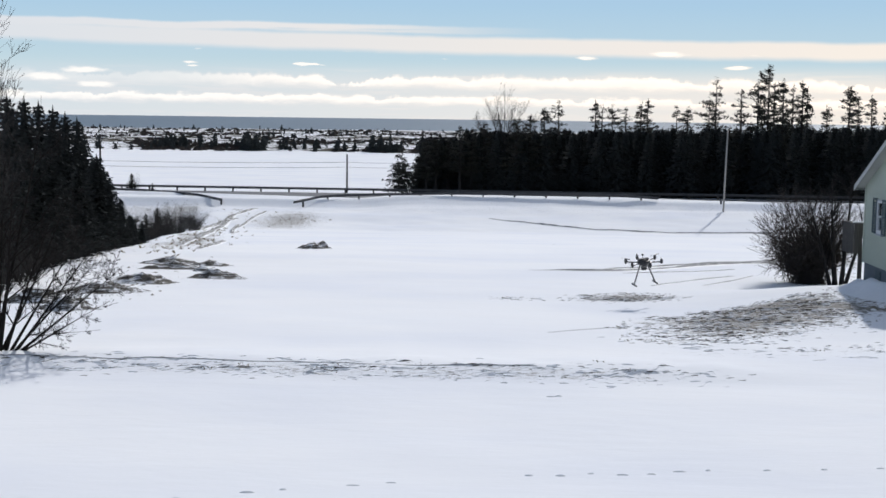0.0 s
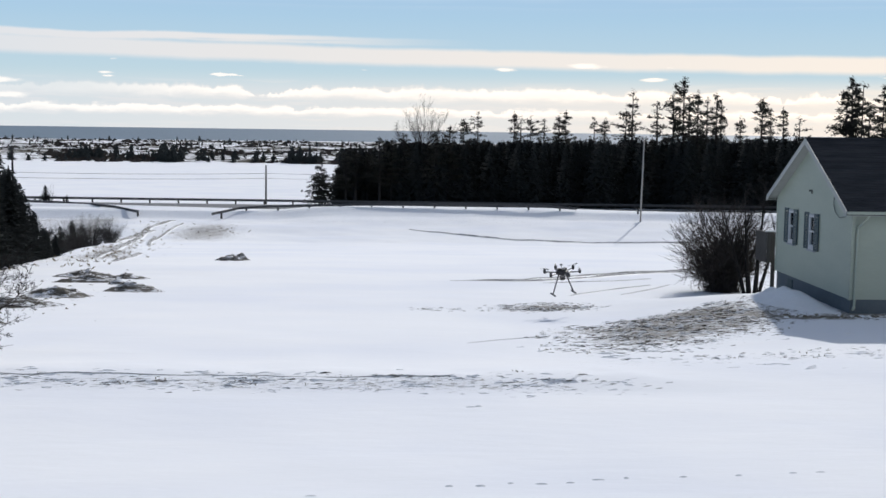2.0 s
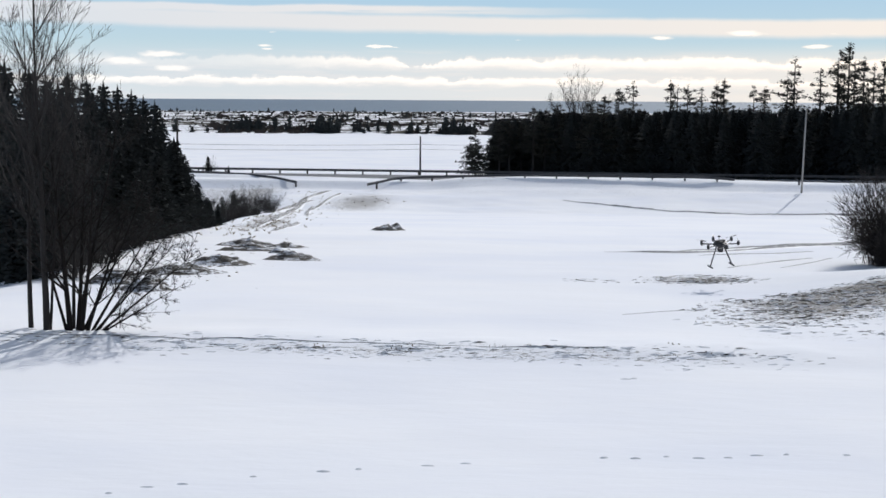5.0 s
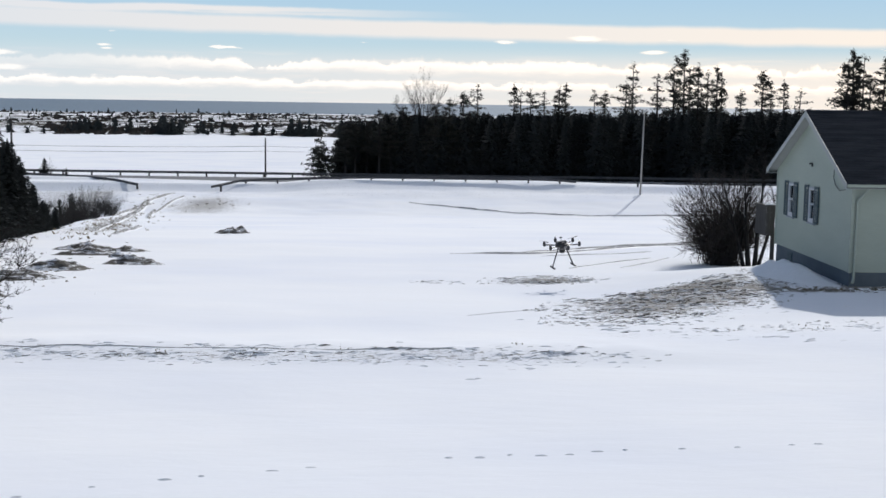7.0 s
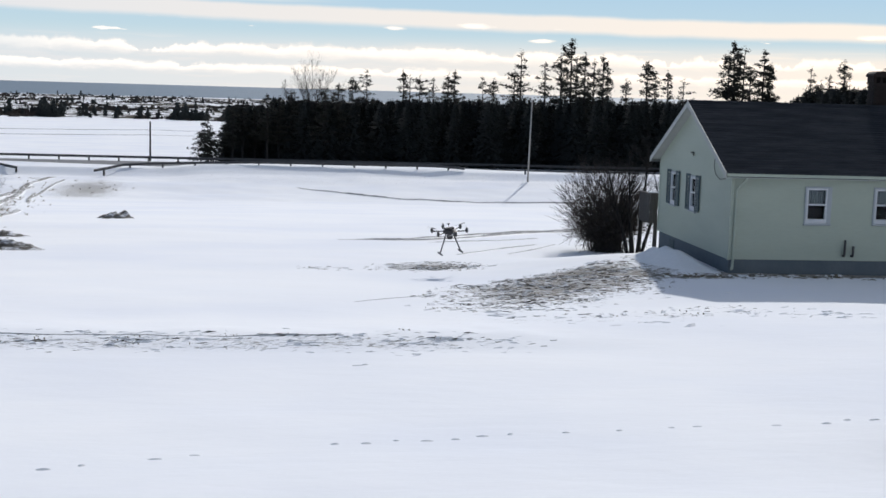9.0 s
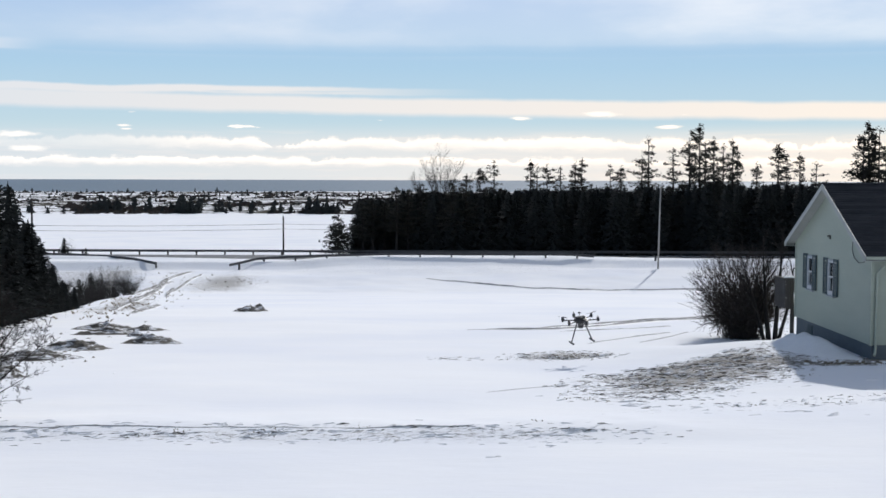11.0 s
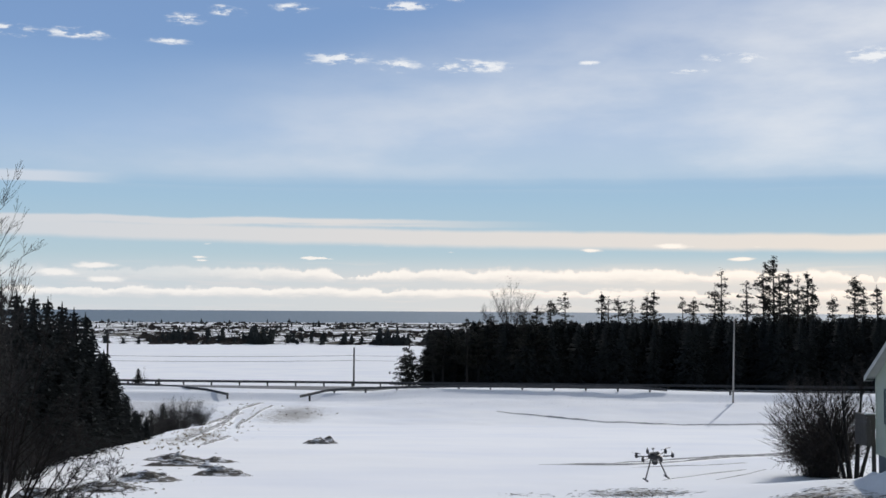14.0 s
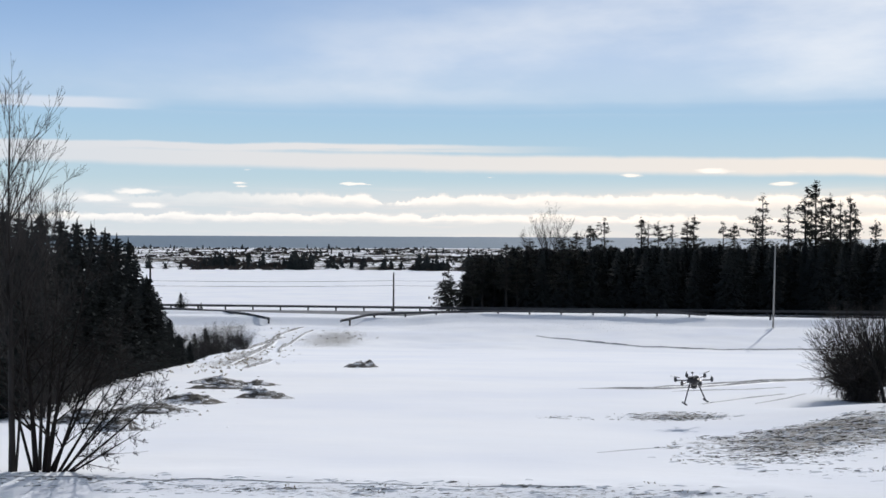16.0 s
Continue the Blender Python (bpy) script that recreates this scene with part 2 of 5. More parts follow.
TIMBER = material("grey_weathered_timber", (0.085, 0.08, 0.075), (0.055, 0.051, 0.048), 2.0, 0.8, bump=0.6, stretch=(4, 4, 0.4))
POLE = material("grey_pole_wood", (0.36, 0.35, 0.33), (0.24, 0.23, 0.22), 1.2, 0.75, bump=0.5, stretch=(3, 3, 0.2))
CABLE = material("cable", (0.10, 0.10, 0.11), None, 1.0, 0.6)
SIDING = material("pale_green_siding", (0.365, 0.41, 0.345), (0.34, 0.385, 0.325), 0.6, 0.55, bump=0.12, stretch=(1, 1, 4))
TRIM = material("pale_trim", (0.39, 0.41, 0.395), (0.35, 0.37, 0.355), 1.5, 0.6, bump=0.1)
SASH = material("white_sash", (0.54, 0.56, 0.58), (0.48, 0.50, 0.52), 1.5, 0.5, bump=0.1)
SHINGLE = material("charcoal_shingles", (0.022, 0.025, 0.031), (0.046, 0.05, 0.058), 1.6, 0.9, bump=1.0, bump_scale=14, stretch=(0.5, 2.5, 2.5), spec=0.0)
CONCRETE = material("painted_blue_grey_concrete", (0.085, 0.11, 0.13), (0.125, 0.148, 0.165), 1.0, 0.8, bump=0.5)
SHUTTER = material("teal_grey_shutter", (0.05, 0.078, 0.09), (0.065, 0.095, 0.10), 3.0, 0.6, bump=0.15)
GREY_TRIM = material("grey_window_casing", (0.36, 0.39, 0.41), (0.32, 0.35, 0.37), 2.0, 0.6, bump=0.1)
# chimney mortar and brick: backlit silhouette put into near-black colours
BACKLIT_MORTAR = material("backlit_mortar", (0.014, 0.013, 0.012), (0.024, 0.022, 0.02), 3.0, 0.9, bump=0.4)
BRICK = material("red_brown_brick", (0.014, 0.0095, 0.009), (0.022, 0.014, 0.0125), 3.0, 0.85, bump=0.6, vary=0.35)
BLACK = material("black_plastic", (0.022, 0.022, 0.025), (0.035, 0.035, 0.038), 6.0, 0.45, bump=0.1, spec=0.5)
CARBON = material("black_carbon_tube", (0.03, 0.03, 0.033), (0.045, 0.045, 0.05), 8.0, 0.4, bump=0.1, spec=0.5)
CURTAIN = material("window_blind", (0.24, 0.25, 0.27), (0.20, 0.21, 0.23), 2.0, 0.9, bump=0.2)
ROOM = material("dark_room", (0.006, 0.008, 0.013), None, 1.0, 0.9)


def glass_material():
    mat = bpy.data.materials.new("window_glass")
    mat.use_nodes = True
    k = Net(mat.node_tree)
    clear = k.n("ShaderNodeBsdfTransparent", Color=(0.86, 0.9, 0.9, 1))
    shine = k.n("ShaderNodeBsdfGlossy", Color=(1, 1, 1, 1), Roughness=0.02)
    f = k.n("ShaderNodeFresnel", IOR=1.18)
    k.n("ShaderNodeOutputMaterial", Surface=k.n("ShaderNodeMixShader", Fac=f.outputs[0], i1=clear.outputs[0], i2=shine.outputs[0]).outputs[0])
    return mat


def sea_material():
    mat = bpy.data.materials.new("grey_sea")
    mat.use_nodes = True
    k = Net(mat.node_tree)
    at = k.n("ShaderNodeTexCoord").outputs["Object"]
    at = k.n("ShaderNodeMapping", Vector=at, Scale=(0.3, 1, 1)).outputs[0]
    w = k.noise(at, 0.03, 8.0, 0.7)
    b = k.n("ShaderNodeBump", Strength=0.8, Distance=3.0, Height=w)
    col = k.mix(w, (0.11, 0.16, 0.21, 1), (0.16, 0.21, 0.26, 1))
    p = k.n("ShaderNodeBsdfPrincipled", Base_Color=col, Roughness=0.65, Normal=b.outputs[0])
    p.inputs["Specular IOR Level"].default_value = 0.15
    k.n("ShaderNodeOutputMaterial", Surface=p.outputs[0])
    return mat


GLASS, SEA = glass_material(), sea_material()


# ---------------------------------------------------------------- mesh tools
def mesh_of(name, verts, faces, mat, smooth=False):
    me = bpy.data.meshes.new(name)
    me.from_pydata([tuple(v) for v in verts], [], faces)
    for m in mat if isinstance(mat, (list, tuple)) else (mat,):
        me.materials.append(m)
    if smooth:
        me.polygons.foreach_set("use_smooth", [True] * len(me.polygons))
    me.update()
    return me


def piece(name, vf, mat, parent=None, label="", smooth=False, at=None):
    """One mesh object, under a thing where a parent is given."""
    data = vf if isinstance(vf, bpy.types.Mesh) else mesh_of(name, vf[0], vf[1], mat, smooth)
    ob = new(name, data)
    if at is not None:
        ob.matrix_basis = at
    if parent:
        ob.parent = parent
    return tagged(ob, label)


def thing(name, label, category, group="", at=(0, 0, 0), turn=0.0, kind=""):
    ob = new(name)
    ob.empty_display_size = 0.2
    ob.matrix_basis = pose(*at, 0, 0, turn)
    return tagged(ob, label, category, group, kind)


def join(*sets):
    V, F = [], []
    for v, f in sets:
        o = len(V)
        V += [tuple(p) for p in v]
        F += [tuple(i + o for i in q) for q in f]
    return V, F


def box(x0, x1, y0, y1, z0, z1, bev=0.0):
    """A box, its edges rounded off by a small chamfer."""
    if not bev:
        v = [(x, y, z) for z in (z0, z1) for y in (y0, y1) for x in (x0, x1)]
        return v, [(0, 2, 3, 1), (4, 5, 7, 6), (0, 1, 5, 4), (1, 3, 7, 5), (3, 2, 6, 7), (2, 0, 4, 6)]
    bm = bmesh.new()
    bmesh.ops.create_cube(bm, size=1, matrix=Matrix.LocRotScale(((x0 + x1) / 2, (y0 + y1) / 2, (z0 + z1) / 2), None, (x1 - x0, y1 - y0, z1 - z0)))
    bmesh.ops.bevel(bm, geom=bm.edges[:], offset=bev, segments=1, affect="EDGES")
    bm.verts.index_update()
    r = [tuple(v.co) for v in bm.verts], [tuple(v.index for v in f.verts) for f in bm.faces]
    bm.free()
    return r


def tube(points, radii, n=6, cap=True):
    """A tapered tube along points."""
    V, F = [], []
    pts = [Vector(p) for p in points]
    for i, p in enumerate(pts):
        d = (pts[min(i + 1, len(pts) - 1)] - pts[max(i - 1, 0)]).normalized()
        a = d.orthogonal().normalized() if i == 0 else (a - d * a.dot(d)).normalized()
        b = d.cross(a)
        r = radii[i] if isinstance(radii, (list, tuple)) else radii
        V += [tuple(p + (a * math.cos(q) + b * math.sin(q)) * r) for q in (2 * math.pi * j / n for j in range(n))]
    for i in range(len(pts) - 1):
        F += [(i * n + j, i * n + (j + 1) % n, (i + 1) * n + (j + 1) % n, (i + 1) * n + j) for j in range(n)]
    if cap:
        F += [tuple(range(n))[::-1], tuple(range((len(pts) - 1) * n, len(pts) * n))]
    return V, F


def smoothstep(a, b, x):
    t = min(1.0, max(0.0, (x - a) / (b - a)))
    return t * t * (3 - 2 * t)


# ---------------------------------------------------------------- ground
def road_y(x):
    return 161.5 - 0.055 * x


def between(table, v):
    """Straight lines through the points of a short table."""
    for (a, p), (b, q) in zip(table, table[1:]):
        if v <= b:
            return p + (q - p) * max(0.0, (v - a) / (b - a))
    return table[-1][1]


EDGE = [(25, -12.2), (45, -15.2), (57, -15.6), (80, -17.5), (107, -22.6), (130, -25), (150, -26.5)]
# the field falls away from the house, then an embankment climbs to the road
FALL = [(19, 0.0), (27, -0.02), (33, -0.22), (40, -0.53), (60, -1.55), (85, -3.5), (105, -5.1), (122, -6.4), (131, -6.85), (136, -6.6), (140, -6.25), (144, -5.85), (148.2, -5.35), (149.4, -4.95), (150.4, -4.5), (154, -4.45), (156.5, -5.3), (400, -5.3)]


def bank_x(y):
    """Where the field ends and falls away to the wooded gully."""
    return between(EDGE, y)


def ground_z(x, y):
    ry = road_y(x)
    v = y + (161.5 - ry) * smoothstep(90, 150, y)
    z = sum(between(FALL, v + d) for d in (-2.4, -1.2, 0, 1.2, 2.4)) / 5 if 42 < v < 143 else between(FALL, v)
    # the gully beside the field
    off = bank_x(y) - x
    if off > 0 and y < 153:
        z -= 2.4 * smoothstep(0, 9 - 4 * smoothstep(100, 125, y), off) * smoothstep(20, 40, y) * (1 - 0.45 * smoothstep(95, 130, y)) * (1 - smoothstep(139, 153, y))
    # the house stands on a levelled pad
    px = max(13.3 - x, x - 28.0, 0.0)
    py = max(33.4 - y, (y - 38.7) * 1.2, 0.0)
    w = 1 - smoothstep(0.0, 6.0, math.hypot(px * 0.9, py))
    z = z * (1 - w) + 0.0 * w
    # low ridge of turned earth across the foreground
    if 20 < y < 32:
        c = 25.35 + 0.004 * (x - 2) ** 2 + 0.1 * noise.noise((x * 0.8, 0.0, 8.0))
        z += 0.15 * (smoothstep(-1.3, 0.05, y - c) ** 1.2 if y < c else math.exp(-((y - c) / 1.5) ** 2)) * (0.85 + 0.4 * noise.noise((x * 1.1, y * 2.2, 12.0))) * (1 - smoothstep(4, 9, x)) * smoothstep(-24, -16, x)
    # beyond the road the ground drops to the frozen bay
    if y > ry + 5:
        z = -5.3 - 1.7 * smoothstep(ry + 5, ry + 22, y)
        if y > 370:
            n = noise.noise((x * 0.004, y * 0.006, 0.0)) + 0.5 * noise.noise((x * 0.016, y * 0.02, 3.0))
            z += smoothstep(392, 440, y) * (0.7 + 0.8 * n)
            z -= 3.5 * smoothstep(930, 1080, y)
    elif y < 150:
        z += 0.05 * noise.noise((x * 0.11, y * 0.16, 1.0)) + 0.02 * noise.noise((x * 0.5, y * 0.6, 2.0))
        z += 0.16 * noise.noise((x * 0.03, y * 0.045, 4.0)) * smoothstep(40, 70, y)
    if 124 < y < 155:
        z += smoothstep(124, 132, y) * (1 - smoothstep(148, 155, y)) * (0.12 * noise.noise((x * 0.09, y * 0.2, 6.0)) + 0.07 * noise.noise((x * 0.35, y * 0.5, 9.0)))
    # the ploughed bank ends where the road lies open
    if 145 < v < 156.5:
        z -= 0.28 * smoothstep(20, 38, x) * smoothstep(145, 149, v)
    # the bank is ploughed away round the mouth of the driveway
    if 140 < y < 157:
        z -= 0.6 * smoothstep(-3, -11, x) * smoothstep(140, 150, y) * (1 - smoothstep(155, 157, y))
    return z


def thin_snow(x, y):
    """How thin the snow lies: 0 deep, 1 blown nearly bare; some shade is darkened in here too."""
    m = 0.0
    # ridge: bared grass, plus shadow dashes darkened in as thin snow
    c = 25.2 + 0.004 * (x - 2) ** 2
    m = max(m, math.exp(-((y - c + 0.45) / 0.85) ** 2) * (1 - smoothstep(3.5, 7, x)) * smoothstep(-14, -4, x) * 0.72)
    m = max(m, math.exp(-((y - 28 - 0.25 * (x - 8)) / 1.4) ** 2) * smoothstep(1, 6, x) * (1 - smoothstep(11, 17, x)) * 0.55)
    # the lawn before the house
    u, v = x - 9.2, y - 34.0 - 0.7 * (x - 9.2)
    m = max(m, math.exp(-(abs(u) / 4.9) ** 3 - ((v / 2.9) ** 6 if v > 0 else (v / 3.9) ** 2)) * (1.08 + 0.35 * noise.noise((x * 0.55, y * 0.8, 14.0))))
    m = max(m, math.exp(-((x - 12.6) / 1.9) ** 2 - ((y - 34.2 + 0.2 * (x - 12.6)) / 0.5) ** 2) * 1.6)
    u, v = x - 5.9, y - 39.4 - 0.2 * (x - 5.9)
    m = max(m, math.exp(-(u / 2.3) ** 2 - (v / 1.6) ** 2) * 1.05)
    m = max(m, math.exp(-((x - 2.5) / 2.0) ** 2 - ((y - 38.8) / 0.8) ** 2) * 0.6)
    # along the edge of the field and over the driveway
    off = bank_x(y) - x
    if 35 < y < 150:
        m = max(m, math.exp(-((off + 1.5) / 3.0) ** 2) * smoothstep(52, 75, y) * (0.95 - 0.4 * smoothstep(108, 125, y)))
        m = max(m, math.exp(-((off - 5) / 3.5) ** 2) * 0.95)
    m = max(m, math.exp(-((x + 17.0) / 6.2) ** 2 - ((y - 137) / 13) ** 2) * 0.98)
    # gully bank: grassy stubble, with the slope's shade also darkened in
    if x < -25 and 115 < y < 154:
        m = max(m, 0.8 * smoothstep(-25, -29, x) * (1 - smoothstep(149, 154, y)))
    # embankment below the road: its shade put in as thinner, darker snow
    if y > 135 and y < road_y(x):
        m = max(m, 0.55 * smoothstep(137, 145, y))
    # dark strip under the house wall: its shadow put in as bare ground
    if 13.4 < x < 28 and 33.0 < y < 35.4:
        v = y + 0.045 * (x - 14.1)
        m = max(m, 1.3 * smoothstep(33.95, 34.35, v))
    return m


def axis(*spans):
    out = []
    for a, b, step in spans:
        k = max(1, round((b - a) / step))
        out += [a + (b - a) * i / k for i in range(k)]
    return out + [spans[-1][1]]


def build_ground():
    xs = axis((-1600, -300, 40), (-300, -70, 8), (-70, -28, 1.5), (-28, 30, 0.3), (30, 75, 1.5), (75, 300, 8), (300, 1600, 40))
    ys = axis((-1500, -60, 60), (-60, 8, 4), (8, 60, 0.3), (60, 135, 0.8), (135, 146, 0.7), (146, 158, 0.4), (158, 190, 0.8), (190, 380, 8), (380, 1500, 7))
    nx = len(xs)
    V = [(x, y, ground_z(x, y)) for y in ys for x in xs]
    F = [(j * nx + i, j * nx + i + 1, (j + 1) * nx + i + 1, (j + 1) * nx + i) for j in range(len(ys) - 1) for i in range(nx - 1)]
    me = mesh_of("ground", V, F, SNOW_GROUND, True)
    a = me.attributes.new("thin", "FLOAT", "POINT")
    a.data.foreach_set("value", [thin_snow(x, y) if -60 < x < 60 and 8 < y < 165 else 0.0 for x, y, z in V])
    b = me.attributes.new("brush", "FLOAT", "POINT")
    b.data.foreach_set("value", [smoothstep(396, 412, y) * (1.0 + 0.3 * noise.noise((x * 0.006, y * 0.02, 7.0))) if y > 380 else 0.0 for x, y, z in V])
    tagged(new("ground", me), "snow-covered field, frozen bay and low shore with dead grass", "ground", kind="structure")


build_ground()
sea_v, sea_f = [], []
for i in range(25):
    a = radians(-60 + 5 * i)
    sea_v += [(r * math.sin(a), r * math.cos(a), -8.0) for r in (950, 2200, 3400, 4950)]
for i in range(24):
    sea_f += [(i * 4 + j, i * 4 + j + 1, i * 4 + j + 5, i * 4 + j + 4) for j in range(3)]
tagged(piece("sea", (sea_v, sea_f), SEA), "open grey-blue sea out to the horizon", "water", kind="structure")


def build_road():
    xs = axis((-260, 260, 4))
    V, F = [], []
    prof = [(-4.4, -0.10), (-4.0, 0.03), (-3.4, 0.05), (0, 0.13), (3.4, 0.05), (4.0, 0.03), (4.4, -0.10)]
    for x in xs:
        V += [(x, road_y(x) + d, -5.3 + h + 0.05) for d, h in prof]
    n = len(prof)
    for i in range(len(xs) - 1):
        F += [(i * n + j, (i + 1) * n + j, (i + 1) * n + j + 1, i * n + j + 1) for j in range(n - 1)]
    tagged(piece("road", (V, F), ASPHALT, smooth=True), "salt-grey asphalt country road cleared of snow", "road", kind="structure")


build_road()


# ---------------------------------------------------------------- the bungalow
HX, HY0, HY1, HLEN = 14.10, 34.73, 42.15, 13.0   # west wall, south wall, north wall, length
EAVE_Z, RIDGE_Z, FOUND_Z = 3.02, 5.03, 0.45
HOUSE_TURN = pose(14.45, 35.65, 0, 0, 0, -2.58) @ pose(-14.45, -35.65, 0)   # the house stands a little askew
HMID = (HY0 + HY1) / 2


def siding(a0, a1, z0, top, fixed, face, holes=()):
    """Lapped boards on one wall: along x on the south wall, along y on the gable. top(a) is the wall's height."""
    V, F = [], []
    z = z0
    step = 0.11
    while z < max(top(a0), top(a1), top((a0 + a1) / 2)):
        z1 = z + step
        lo, hi = a0, a1
        if top(a0) < z1 - 1e-6:
            mid = (a0 + a1) / 2
            f = min(1.0, (z - top(a0)) / (top(mid) - top(a0))) if top(mid) > top(a0) else 1
            f = max(0.0, f)
            lo, hi = a0 + (mid - a0) * f, a1 - (a1 - mid) * f
        spans = [(lo, hi)]
        for h0, h1, b0, b1 in holes:
            if z1 > b0 and z < b1:
                spans = [s for p, q in spans for s in ((p, min(q, h0)), (max(p, h1), q)) if s[1] - s[0] > 0.01]
        for p, q in spans:
            o = len(V)
            if face == "y":
                V += [(p, fixed - 0.018, z), (q, fixed - 0.018, z), (q, fixed - 0.004, z1), (p, fixed - 0.004, z1), (p, fixed, z), (q, fixed, z)]
                F += [(o, o + 1, o + 2, o + 3), (o + 4, o + 5, o + 1, o)]
            else:
                V += [(fixed - 0.018, p, z), (fixed - 0.018, q, z), (fixed - 0.004, q, z1), (fixed - 0.004, p, z1), (fixed, p, z), (fixed, q, z)]
                F += [(o + 1, o, o + 3, o + 2), (o + 5, o + 4, o, o + 1)]
        z = z1
    return V, F


def wall_slab(a0, a1, z0, z1, holes):
    """Rectangles of a wall around its openings, in the wall's own plane."""
    cuts_a = sorted({a0, a1, *[v for h in holes for v in h[:2]]})
    cuts_z = sorted({z0, z1, *[v for h in holes for v in h[2:]]})
    return [(p, q, b, c) for p, q in zip(cuts_a, cuts_a[1:]) for b, c in zip(cuts_z, cuts_z[1:])
            if not any(h[0] <= p and q <= h[1] and h[2] <= b and c <= h[3] for h in holes)]


def hung_window(house, m, w, h, blind):
    """A white double-hung window with grey casing; its own x runs along the wall and -y points out."""
    win = piece("window", join(box(-w / 2 - 0.05, -w / 2, -0.045, 0.0, -0.1, h + 0.05, 0.006), box(w / 2, w / 2 + 0.13, -0.045, 0.0, -0.1, h + 0.05, 0.006),
                               box(-w / 2, w / 2, -0.045, 0.0, h, h + 0.05, 0.006)), GREY_TRIM, house, "white double-hung window with grey casing", at=m)
    piece("sill", box(-w / 2 - 0.06, w / 2 + 0.14, -0.09, 0.0, -0.13, -0.08, 0.008), GREY_TRIM, win)
    fr = 0.055
    piece("frame", join(box(-w / 2, -w / 2 + fr, -0.04, 0.06, 0, h), box(w / 2 - fr, w / 2, -0.04, 0.06, 0, h), box(-w / 2 + fr, w / 2 - fr, -0.04, 0.06, 0, fr),
                        box(-w / 2 + fr, w / 2 - fr, -0.04, 0.06, h - fr, h), box(-w / 2 + fr, w / 2 - fr, -0.03, 0.03, h / 2 - 0.025, h / 2 + 0.025),
                        box(-w / 2, w / 2, -0.04, 0.0, -0.08, 0)), SASH, win, "white painted sash frame")
    for z0, z1, y in ((fr, h / 2 - 0.025, 0.02), (h / 2 + 0.025, h - fr, 0.0)):
        piece("pane", box(-w / 2 + fr, w / 2 - fr, y, y + 0.005, z0, z1), GLASS, win).visible_shadow = False
    if blind:
        n = 14
        V = [(-w / 2 + fr + (w - 2 * fr) * i / n, 0.10 + 0.015 * (i % 2), z) for i in range(n + 1) for z in (h * blind, h)]
        piece("curtain", (V, [(2 * i, 2 * i + 2, 2 * i + 3, 2 * i + 1) for i in range(n)]), CURTAIN, win, "pale curtain behind the glass")
    piece("recess", ([(-w / 2, 0.3, 0), (w / 2, 0.3, 0), (w / 2, 0.3, h), (-w / 2, 0.3, h), (-w / 2, 0.06, 0), (w / 2, 0.06, 0), (w / 2, 0.06, h), (-w / 2, 0.06, h)],
                     [(0, 1, 2, 3), (4, 5, 1, 0), (5, 6, 2, 1), (6, 7, 3, 2), (7, 4, 0, 3)]), ROOM, win)
    return win


def shutter(house, m, w, h):
    """A louvred shutter on the gable."""
    s = piece("shutter", join(box(-w / 2, -w / 2 + 0.05, -0.035, 0, 0, h, 0.004), box(w / 2 - 0.05, w / 2, -0.035, 0, 0, h, 0.004), box(-w / 2, w / 2, -0.033, 0, 0, 0.07),
                              box(-w / 2, w / 2, -0.033, 0, h - 0.07, h), box(-w / 2, w / 2, -0.033, 0, h / 2 - 0.03, h / 2 + 0.03),
                              *[box(-w / 2 + 0.05, w / 2 - 0.05, -0.022, -0.004, 0.09 + i * 0.05, 0.122 + i * 0.05) for i in range(int((h - 0.2) / 0.05))]), SHUTTER, house,
              "teal-grey louvred shutter", at=m)
    return s


